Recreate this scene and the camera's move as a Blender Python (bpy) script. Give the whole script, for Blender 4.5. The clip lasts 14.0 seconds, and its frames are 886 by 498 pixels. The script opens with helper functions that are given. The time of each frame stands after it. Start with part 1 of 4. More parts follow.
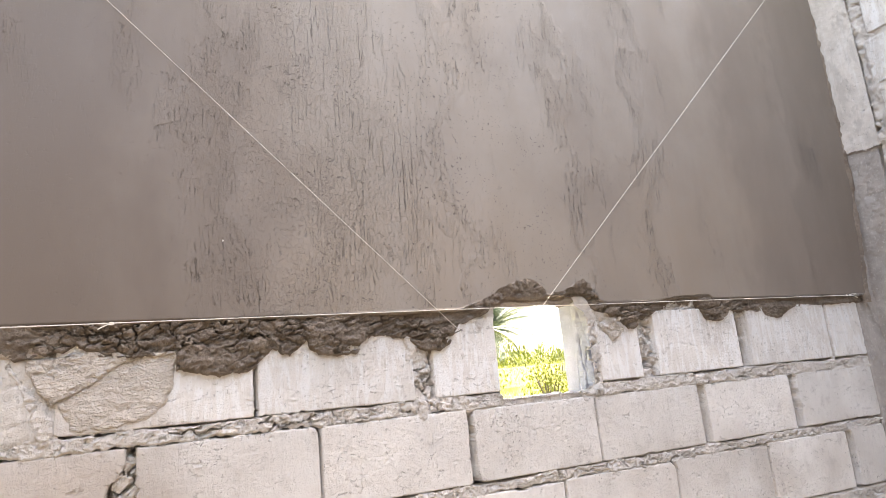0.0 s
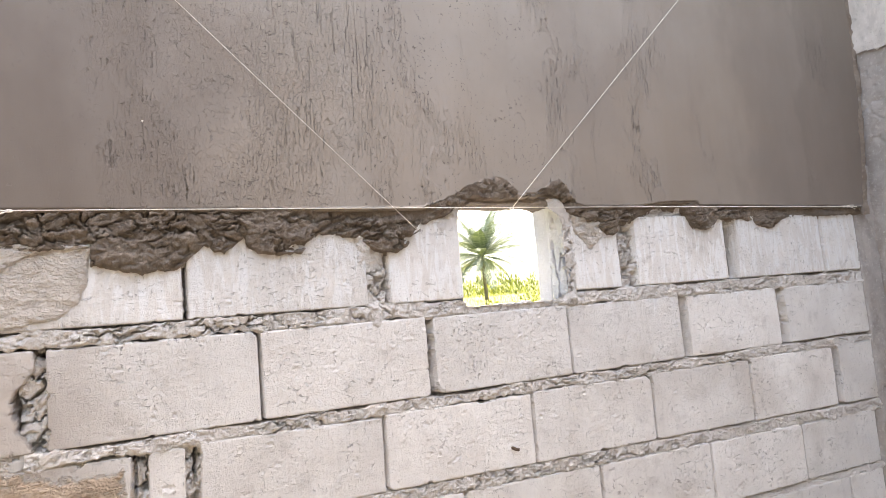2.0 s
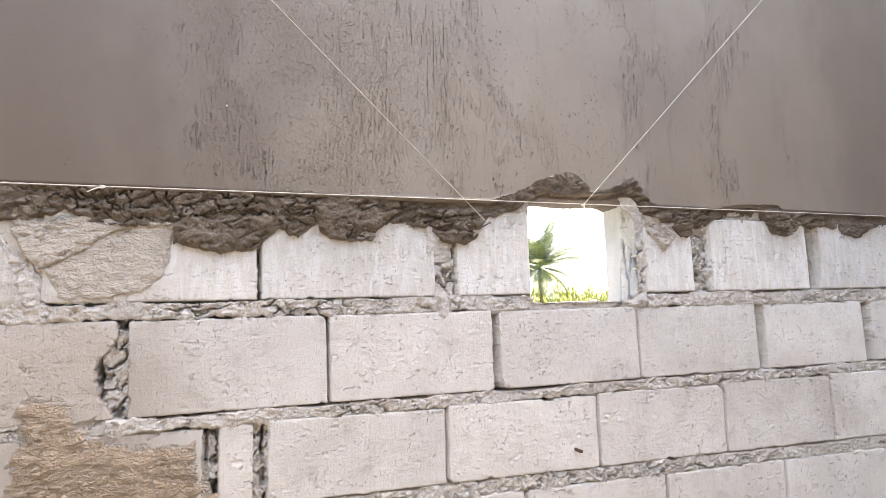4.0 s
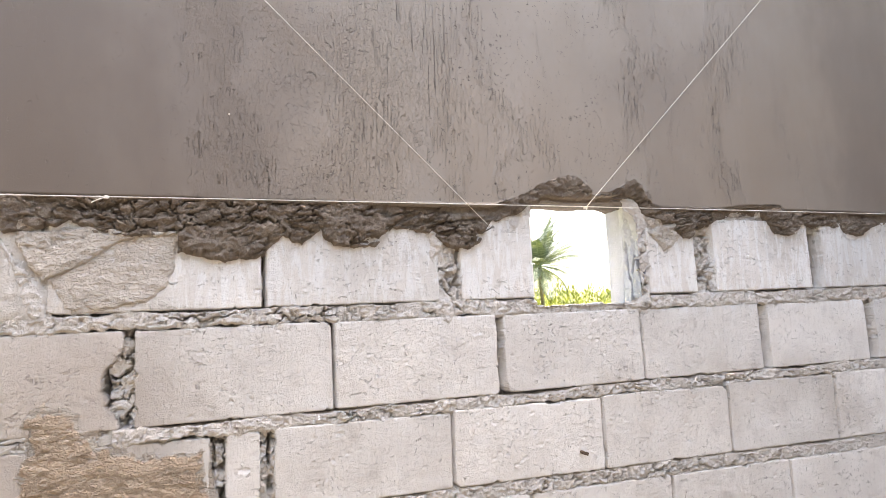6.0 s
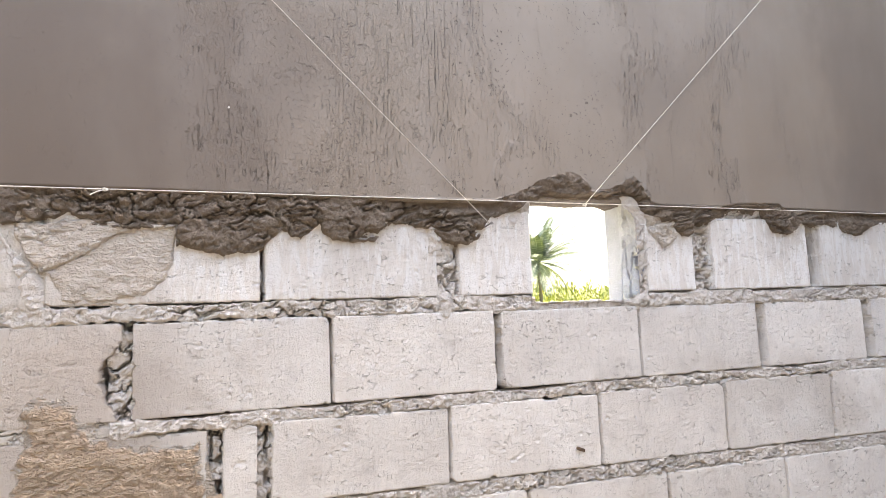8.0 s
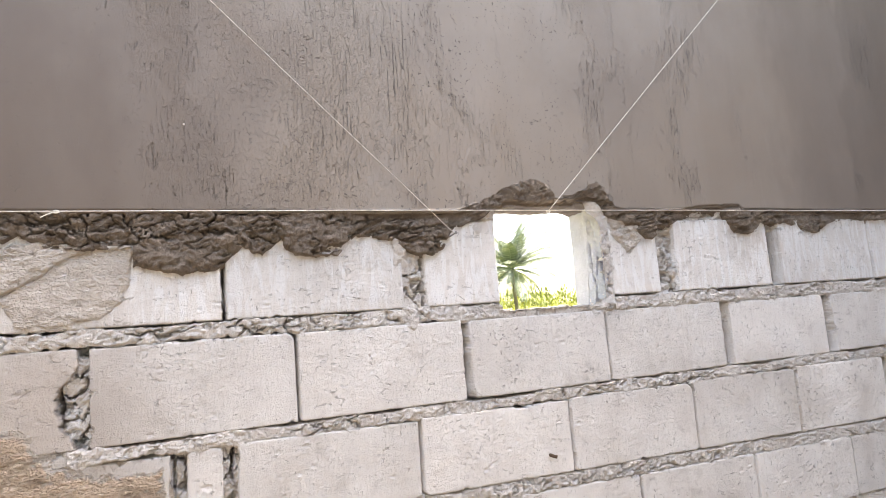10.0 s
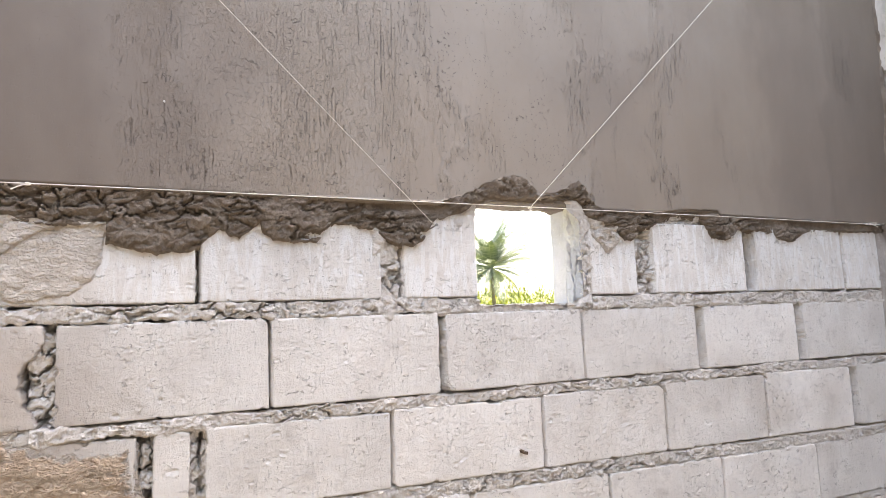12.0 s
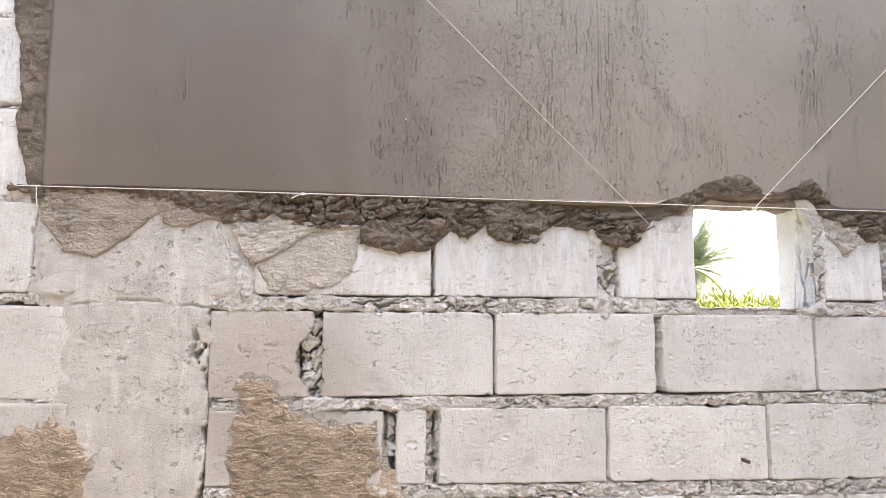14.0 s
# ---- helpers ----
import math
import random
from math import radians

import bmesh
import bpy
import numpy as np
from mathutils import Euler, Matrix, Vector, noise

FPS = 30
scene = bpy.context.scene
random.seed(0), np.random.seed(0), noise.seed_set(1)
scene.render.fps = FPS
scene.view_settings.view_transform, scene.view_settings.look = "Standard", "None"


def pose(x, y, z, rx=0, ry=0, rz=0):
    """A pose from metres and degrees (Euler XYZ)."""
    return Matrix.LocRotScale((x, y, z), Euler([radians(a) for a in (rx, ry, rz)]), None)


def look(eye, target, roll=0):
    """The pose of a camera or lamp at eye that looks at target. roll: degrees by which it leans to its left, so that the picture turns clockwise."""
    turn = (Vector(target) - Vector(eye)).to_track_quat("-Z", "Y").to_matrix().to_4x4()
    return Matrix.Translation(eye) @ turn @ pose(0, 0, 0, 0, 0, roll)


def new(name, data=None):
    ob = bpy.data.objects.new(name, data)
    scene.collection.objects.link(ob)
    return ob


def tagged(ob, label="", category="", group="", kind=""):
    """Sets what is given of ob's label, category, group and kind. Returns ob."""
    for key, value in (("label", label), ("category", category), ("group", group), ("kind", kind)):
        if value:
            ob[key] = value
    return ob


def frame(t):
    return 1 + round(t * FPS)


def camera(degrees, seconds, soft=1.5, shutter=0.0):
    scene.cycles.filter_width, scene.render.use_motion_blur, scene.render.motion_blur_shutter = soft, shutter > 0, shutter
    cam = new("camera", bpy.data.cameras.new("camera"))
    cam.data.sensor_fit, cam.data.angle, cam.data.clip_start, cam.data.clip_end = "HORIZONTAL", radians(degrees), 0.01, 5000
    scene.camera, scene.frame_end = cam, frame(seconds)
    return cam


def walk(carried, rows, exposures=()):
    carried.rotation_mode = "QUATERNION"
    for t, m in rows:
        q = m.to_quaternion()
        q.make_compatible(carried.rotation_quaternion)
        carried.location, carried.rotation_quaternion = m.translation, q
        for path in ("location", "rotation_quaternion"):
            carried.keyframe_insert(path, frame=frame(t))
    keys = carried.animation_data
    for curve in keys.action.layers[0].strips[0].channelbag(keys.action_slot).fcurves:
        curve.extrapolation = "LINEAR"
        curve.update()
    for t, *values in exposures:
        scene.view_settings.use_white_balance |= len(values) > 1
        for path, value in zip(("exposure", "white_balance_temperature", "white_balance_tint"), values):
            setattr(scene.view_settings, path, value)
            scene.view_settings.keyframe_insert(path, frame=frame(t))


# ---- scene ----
PATH = [
    (0, (0.043, -1.539, 1.474), (0.872, 0.228, 1.908), -4.9),
    (0.2, (0.074, -1.565, 1.499), (0.84, 0.221, 1.969), -4.7),
    (0.5, (0.112, -1.543, 1.485), (0.828, 0.26, 1.97), -5.5),
    (0.7, (0.15, -1.524, 1.465), (0.797, 0.31, 1.929), -4.2),
    (1, (0.173, -1.466, 1.452), (0.807, 0.413, 1.717), -3.8),
    (1.2, (0.19, -1.436, 1.437), (0.936, 0.413, 1.598), -3.5),
    (1.5, (0.192, -1.424, 1.438), (1.006, 0.39, 1.649), -4.6),
    (2, (0.192, -1.408, 1.417), (1.038, 0.392, 1.629), -4.3),
    (2.5, (0.177, -1.402, 1.403), (0.979, 0.411, 1.668), -4.3),
    (3, (0.172, -1.393, 1.396), (0.88, 0.465, 1.605), -1.8),
    (3.5, (0.182, -1.392, 1.401), (0.897, 0.463, 1.616), -1.6),
    (4, (0.168, -1.386, 1.38), (0.849, 0.478, 1.629), -1.5),
    (6.5, (0.158, -1.387, 1.393), (0.841, 0.476, 1.641), -2.3),
    (7, (0.157, -1.387, 1.391), (0.84, 0.476, 1.639), -2.2),
    (7.2, (0.16, -1.387, 1.391), (0.848, 0.476, 1.63), -2.1),
    (9.3, (0.159, -1.389, 1.394), (0.833, 0.48, 1.628), -1.1),
    (9.5, (0.161, -1.382, 1.394), (0.862, 0.477, 1.623), -1.4),
    (10, (0.182, -1.389, 1.395), (0.943, 0.442, 1.654), -4.0),
    (10.5, (0.184, -1.391, 1.399), (0.939, 0.443, 1.656), -4.0),
    (11, (0.182, -1.39, 1.397), (0.947, 0.438, 1.664), -3.9),
    (11.5, (0.183, -1.39, 1.401), (0.955, 0.435, 1.667), -3.2),
    (12, (0.186, -1.382, 1.386), (1.004, 0.427, 1.631), -1.7),
    (12.5, (0.178, -1.379, 1.375), (0.962, 0.445, 1.617), -1.0),
    (13, (0.168, -1.368, 1.365), (0.863, 0.504, 1.476), -0.1),
    (13.2, (0.145, -1.369, 1.358), (0.755, 0.529, 1.513), -0.4),
    (13.5, (0.129, -1.402, 1.354), (0.536, 0.542, 1.591), 0.2),
    (13.7, (0.125, -1.409, 1.354), (0.484, 0.542, 1.609), -0.3),
    (14, (0.102, -1.446, 1.383), (0.348, 0.524, 1.624), 0.9),
]
cam = camera(69.9, 14.0, soft=0.5)
walk(cam, [(t, look(e, a, r)) for t, e, a, r in PATH], exposures=[(0.0, 3.28, 9350, 13.2), (1.0, 3.25, 9350, 13.1), (2.5, 3.26, 8900, 11.6), (14.0, 3.25, 8900, 11.6)])

# ---------------------------------------------------------------- light
world = bpy.data.worlds.new("sky")
scene.world = world
world.use_nodes = True
wn = world.node_tree.nodes
sky = wn.new("ShaderNodeTexSky")
sky.sky_type = "NISHITA"
sky.sun_disc = False
sky.sun_elevation = radians(69)
sky.sun_rotation = radians(66)
sky.air_density = 1.0
sky.dust_density = 2.5
wn["Background"].inputs[1].default_value = 0.13
world.node_tree.links.new(sky.outputs[0], wn["Background"].inputs[0])
sun = new("sun", bpy.data.lights.new("sun", "SUN"))
sun.data.energy = 3.0
sun.data.angle = radians(0.6)
sun.data.color = (1.0, 0.95, 0.87)
sun.matrix_world = look((16.0, 7.0, 46.0), (0, 0, 0))


# ---------------------------------------------------------------- small maths
def lattice(ix, iz, seed):
    h = (ix.astype(np.int64) * 374761393 + iz.astype(np.int64) * 668265263 + seed * 974634777) & 0xFFFFFFFF
    h = ((h ^ (h >> 13)) * 1274126177) & 0xFFFFFFFF
    return ((h ^ (h >> 16)) & 0xFFFF) / 65535.0


def grain(x, z, size, seed=0):
    """Smooth value noise from -1 to 1, with lumps of about that size."""
    x, z = np.asarray(x, float) / size, np.asarray(z, float) / size
    ix, iz = np.floor(x), np.floor(z)
    fx, fz = x - ix, z - iz
    fx, fz = fx * fx * (3 - 2 * fx), fz * fz * (3 - 2 * fz)
    a, b = lattice(ix, iz, seed), lattice(ix + 1, iz, seed)
    c, d = lattice(ix, iz + 1, seed), lattice(ix + 1, iz + 1, seed)
    return 2 * ((a + (b - a) * fx) * (1 - fz) + (c + (d - c) * fx) * fz) - 1


def rough(x, z, size, seed=0, octaves=3):
    total, amp = 0, 1.0
    for k in range(octaves):
        total = total + amp * grain(x, z, size / 2 ** k, seed + 17 * k)
        amp *= 0.55
    return total / 1.8


def chunks(x, z, size, seed=0):
    """Rubble: facets about that size, each tilted its own way, with clefts between them; about -1 to 1."""
    x, z = np.asarray(x, float) / size, np.asarray(z, float) / size
    ix, iz = np.floor(x), np.floor(z)
    f1, f2, high = np.full(x.shape, 9.0), np.full(x.shape, 9.0), np.zeros(x.shape)
    for dx in (-1, 0, 1):
        for dz in (-1, 0, 1):
            cx, cz = ix + dx, iz + dz
            ox = x - (cx + lattice(cx, cz, seed))
            oz = z - (cz + lattice(cx, cz, seed + 1))
            d = np.hypot(ox, oz)
            h = 1.3 * lattice(cx, cz, seed + 2) - 0.65 + 1.2 * (lattice(cx, cz, seed + 3) - 0.5) * ox + 1.2 * (lattice(cx, cz, seed + 4) - 0.5) * oz
            near = d < f1
            f2 = np.where(near, f1, np.minimum(f2, d))
            high = np.where(near, h, high)
            f1 = np.where(near, d, f1)
    return high - 0.9 * (1 - ramp(0.0, 0.15, f2 - f1))


def clefts(x, z, size, seed=0, width=0.14, share=0.0):
    """Ragged cracks between lumps, 0 to 1; share: from -1 (few) to 1 (everywhere)."""
    bx, bz = np.asarray(x, float), np.asarray(z, float)
    x = bx + 0.35 * size * rough(bx, bz, size * 0.7, seed + 50, 3)
    z = bz + 0.35 * size * rough(bx, bz, size * 0.7, seed + 60, 3)
    x, z = x / size, z / size
    ix, iz = np.floor(x), np.floor(z)
    f1, f2 = np.full(x.shape, 9.0), np.full(x.shape, 9.0)
    for dx in (-1, 0, 1):
        for dz in (-1, 0, 1):
            cx, cz = ix + dx, iz + dz
            d = np.hypot(x - cx - lattice(cx, cz, seed), z - cz - lattice(cx, cz, seed + 1))
            f2 = np.where(d < f1, f1, np.minimum(f2, d))
            f1 = np.minimum(f1, d)
    here = ramp(-0.15 - share, 0.15 - share, rough(bx, bz, size * 1.6, seed + 70, 2))
    return (1 - ramp(width * 0.35, width, f2 - f1)) * here


def ramp(a, b, v):
    t = np.clip((v - a) / (b - a), 0, 1)
    return t * t * (3 - 2 * t)


def along(x, points):
    return np.interp(x, [p[0] for p in points], [p[1] for p in points])


# ---------------------------------------------------------------- materials
def material(name, rough_value=0.85, metal=0.0):
    m = bpy.data.materials.new(name)
    m.use_nodes = True
    b = m.node_tree.nodes["Principled BSDF"]
    b.inputs["Roughness"].default_value = rough_value
    b.inputs["Metallic"].default_value = metal
    b.inputs["Specular IOR Level"].default_value = 0.3
    return m, m.node_tree, b


class Nodes:
    """Short forms for the nodes of one material."""

    def __init__(self, tree):
        self.tree = tree
        self.place = tree.nodes.new("ShaderNodeNewGeometry").outputs["Position"]

    def link(self, a, b):
        self.tree.links.new(a, b)

    def put(self, socket, value):
        if hasattr(value, "is_output"):
            self.link(value, socket)
        else:
            socket.default_value = value

    def scaled(self, sx, sy, sz):
        n = self.tree.nodes.new("ShaderNodeMapping")
        n.inputs["Scale"].default_value = (sx, sy, sz)
        self.link(self.place, n.inputs[0])
        return n.outputs[0]

    def noise(self, scale, detail=4.0, roughness=0.55, at=None, bend=0.0):
        n = self.tree.nodes.new("ShaderNodeTexNoise")
        n.inputs["Scale"].default_value = scale
        n.inputs["Detail"].default_value = detail
        n.inputs["Roughness"].default_value = roughness
        n.inputs["Distortion"].default_value = bend
        self.link(at or self.place, n.inputs["Vector"])
        return n.outputs[0]

    def cells(self, scale, at=None):
        n = self.tree.nodes.new("ShaderNodeTexVoronoi")
        n.inputs["Scale"].default_value = scale
        self.link(at or self.place, n.inputs["Vector"])
        return n.outputs["Distance"]

    def step(self, value, a, b, lo=0.0, hi=1.0):
        n = self.tree.nodes.new("ShaderNodeMapRange")
        n.interpolation_type = "SMOOTHSTEP"
        self.put(n.inputs[0], value)
        for i, v in enumerate((a, b, lo, hi)):
            n.inputs[i + 1].default_value = v
        return n.outputs[0]

    def calc(self, kind, a, b):
        n = self.tree.nodes.new("ShaderNodeMath")
        n.operation = kind
        self.put(n.inputs[0], a)
        self.put(n.inputs[1], b)
        return n.outputs[0]

    def mix(self, factor, a, b):
        n = self.tree.nodes.new("ShaderNodeMix")
        n.data_type = "RGBA"
        self.put(n.inputs[0], factor)
        for socket, v in ((n.inputs[6], a), (n.inputs[7], b)):
            self.put(socket, (*v, 1) if isinstance(v, tuple) else v)
        return n.outputs[2]

    def tint(self, colour, value):
        n = self.tree.nodes.new("ShaderNodeHueSaturation")
        self.put(n.inputs["Value"], value)
        self.put(n.inputs["Color"], colour)
        return n.outputs[0]

    def random(self):
        return self.tree.nodes.new("ShaderNodeObjectInfo").outputs["Random"]

    def bump(self, height, distance, strength=1.0, before=None):
        n = self.tree.nodes.new("ShaderNodeBump")
        n.inputs["Distance"].default_value = distance
        n.inputs["Strength"].default_value = strength
        self.link(height, n.inputs["Height"])
        if before:
            self.link(before, n.inputs["Normal"])
        return n.outputs[0]


def block_material():
    m, tree, b = material("cast_concrete_block", 0.92)
    n = Nodes(tree)
    cloud = n.noise(7, 4)
    streak = n.noise(1.0, 5, 0.6, n.scaled(95, 95, 9))
    grit = n.noise(420, 3, 0.7)
    colour = n.mix(n.step(cloud, 0.3, 0.7), (0.712, 0.672, 0.636), (0.812, 0.777, 0.742))
    colour = n.mix(n.step(streak, 0.52, 0.72, 0, 0.28), colour, (0.73, 0.70, 0.675))
    colour = n.mix(n.step(n.noise(1.0, 4, 0.6, n.scaled(60, 60, 5)), 0.56, 0.74, 0, 0.16), colour, (0.40, 0.37, 0.345))
    colour = n.mix(n.step(n.noise(3.1, 3), 0.50, 0.70, 0, 0.45), colour, (0.50, 0.44, 0.385))
    colour = n.mix(n.step(n.noise(17, 4, 0.6), 0.54, 0.70, 0, 0.35), colour, (0.47, 0.43, 0.40))
    axis = tree.nodes.new("ShaderNodeSeparateXYZ")
    n.link(n.place, axis.inputs[0])
    drip = n.step(n.calc("ADD", axis.outputs["Z"], n.calc("MULTIPLY", n.noise(1.0, 3, 0.6, n.scaled(30, 30, 1)), 0.16)), 1.46, 1.54)
    drip = n.calc("MULTIPLY", drip, n.step(n.noise(1.0, 4, 0.65, n.scaled(46, 46, 9), 0.7), 0.44, 0.60))
    colour = n.mix(n.calc("MULTIPLY", drip, 0.72), colour, (0.86, 0.855, 0.85))
    where = n.step(n.noise(9, 2), 0.50, 0.68)
    pits = n.calc("MULTIPLY", n.step(n.noise(1.0, 2.5, 0.5, n.scaled(95, 95, 150), 0.4), 0.635, 0.665), where)
    specks = n.calc("MULTIPLY", n.step(n.noise(1.0, 2, 0.5, n.scaled(210, 210, 85), 0.6), 0.66, 0.69), n.step(n.noise(14, 2), 0.50, 0.64))
    dent = n.calc("MULTIPLY", n.step(n.noise(1.0, 3, 0.6, n.scaled(40, 40, 72), 1.2), 0.635, 0.665), n.step(n.noise(6, 3, 0.6), 0.44, 0.56))
    dark = n.calc("MAXIMUM", n.calc("MAXIMUM", pits, specks), n.calc("MULTIPLY", dent, 0.6))
    bristle = n.noise(1.0, 3, 0.65, n.scaled(230, 230, 62))
    colour = n.mix(n.calc("MULTIPLY", n.step(bristle, 0.54, 0.66, 0, 0.12), n.step(n.noise(11, 3), 0.46, 0.66)), colour, (0.42, 0.385, 0.355))
    colour = n.mix(n.calc("MULTIPLY", n.step(bristle, 0.34, 0.46, 0.3, 0), n.step(n.noise(8, 3, 0.5, n.scaled(1, 1, 0.5)), 0.42, 0.6)), colour, (0.78, 0.745, 0.71))
    colour = n.mix(n.calc("MULTIPLY", dark, 0.55), colour, (0.27, 0.24, 0.22))
    # sandy water stain round the damp mortar beside the column
    reach = tree.nodes.new("ShaderNodeVectorMath")
    reach.operation = "DISTANCE"
    n.link(n.place, reach.inputs[0])
    reach.inputs[1].default_value = (-0.10, 0.0, 1.24)
    # far-left blocks toned down in colour against the stronger light there
    far = tree.nodes.new("ShaderNodeVectorMath")
    far.operation = "DISTANCE"
    n.link(n.place, far.inputs[0])
    far.inputs[1].default_value = (-0.95, 0.0, 1.30)
    left_dim = n.step(n.calc("ADD", far.outputs["Value"], n.calc("MULTIPLY", n.noise(5, 5, 0.6), 0.35)), 0.45, 0.75, 0.55, 0)
    colour = n.mix(left_dim, colour, (0.48, 0.44, 0.41))
    stain = n.step(n.calc("ADD", reach.outputs["Value"], n.calc("MULTIPLY", n.noise(9, 4, 0.6), 0.16)), 0.18, 0.42, 0.8, 0)
    colour = n.mix(stain, colour, (0.44, 0.38, 0.335))
    colour = n.tint(colour, n.step(n.random(), 0, 1, 0.94, 1.09))
    n.link(colour, b.inputs["Base Color"])
    normal = n.bump(n.calc("SUBTRACT", n.calc("ADD", n.calc("ADD", n.calc("MULTIPLY", streak, 0.22), n.calc("MULTIPLY", n.noise(38, 5, 0.65), 0.8)), n.calc("SUBTRACT", n.calc("MULTIPLY", grit, 0.3), n.calc("MULTIPLY", bristle, 0.10))), n.calc("MULTIPLY", dark, 1.7)), 0.009, 1.0)
    n.link(normal, b.inputs["Normal"])
    return m


def mortar_material(name, light, deep, spots, roughness=0.95, relief=0.003, grain_size=260, wave=0.0, pits=0.0, thin=None, full=-0.0042):
    m, tree, b = material(name, roughness)
    n = Nodes(tree)
    colour = n.mix(n.step(n.noise(16, 5, 0.6), 0.32, 0.68), deep, light)
    colour = n.mix(n.step(n.noise(75, 3), 0.55, 0.72, 0, 0.6), colour, spots)
    colour = n.mix(n.step(n.noise(4, 2), 0.5, 0.75, 0, 0.35), colour, deep)
    height = n.calc("ADD", n.noise(grain_size, 3, 0.7), n.noise(60, 3, 0.6))
    if pits:
        colour = n.mix(n.step(n.noise(1.0, 5, 0.65, n.scaled(20, 20, 9)), 0.49, 0.62, 0, 0.7), colour, tuple(0.76 * c for c in light))
        colour = n.mix(n.step(n.noise(1.0, 4, 0.6, n.scaled(35, 35, 5)), 0.54, 0.68, 0, 0.5), colour, (0.74, 0.71, 0.68))
        bent = n.calc("ADD", n.cells(38, n.scaled(1, 1, 0.8)), n.calc("MULTIPLY", n.calc("SUBTRACT", n.noise(90, 3), 0.5), 1.0))
        hole = n.calc("MULTIPLY", n.step(bent, 0.06, 0.20, 1, 0), n.step(n.noise(9, 3, 0.6), 0.48, 0.56))
        crumb = n.calc("MULTIPLY", n.step(n.noise(1.0, 3, 0.6, n.scaled(105, 105, 130), 0.8), 0.60, 0.64), n.step(n.noise(12, 4, 0.65), 0.50, 0.60))
        hole = n.calc("MAXIMUM", hole, crumb)
        colour = n.mix(n.calc("MULTIPLY", hole, 0.5 * pits), colour, (0.26, 0.225, 0.195))
        height = n.calc("SUBTRACT", height, n.calc("MULTIPLY", hole, 2.0))
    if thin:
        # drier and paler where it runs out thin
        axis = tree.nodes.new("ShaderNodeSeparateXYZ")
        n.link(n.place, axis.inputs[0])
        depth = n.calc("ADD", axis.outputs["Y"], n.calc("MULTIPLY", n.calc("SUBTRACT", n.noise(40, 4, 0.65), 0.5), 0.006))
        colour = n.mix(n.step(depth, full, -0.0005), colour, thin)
    n.link(colour, b.inputs["Base Color"])
    if wave:
        ripple = n.noise(1.0, 3, 0.6, n.scaled(85, 85, 150), 0.7)
        height = n.calc("ADD", height, n.calc("MULTIPLY", n.step(ripple, 0.36, 0.62), 0.5 * wave))
    n.link(n.bump(height, relief, 0.9), b.inputs["Normal"])
    return m


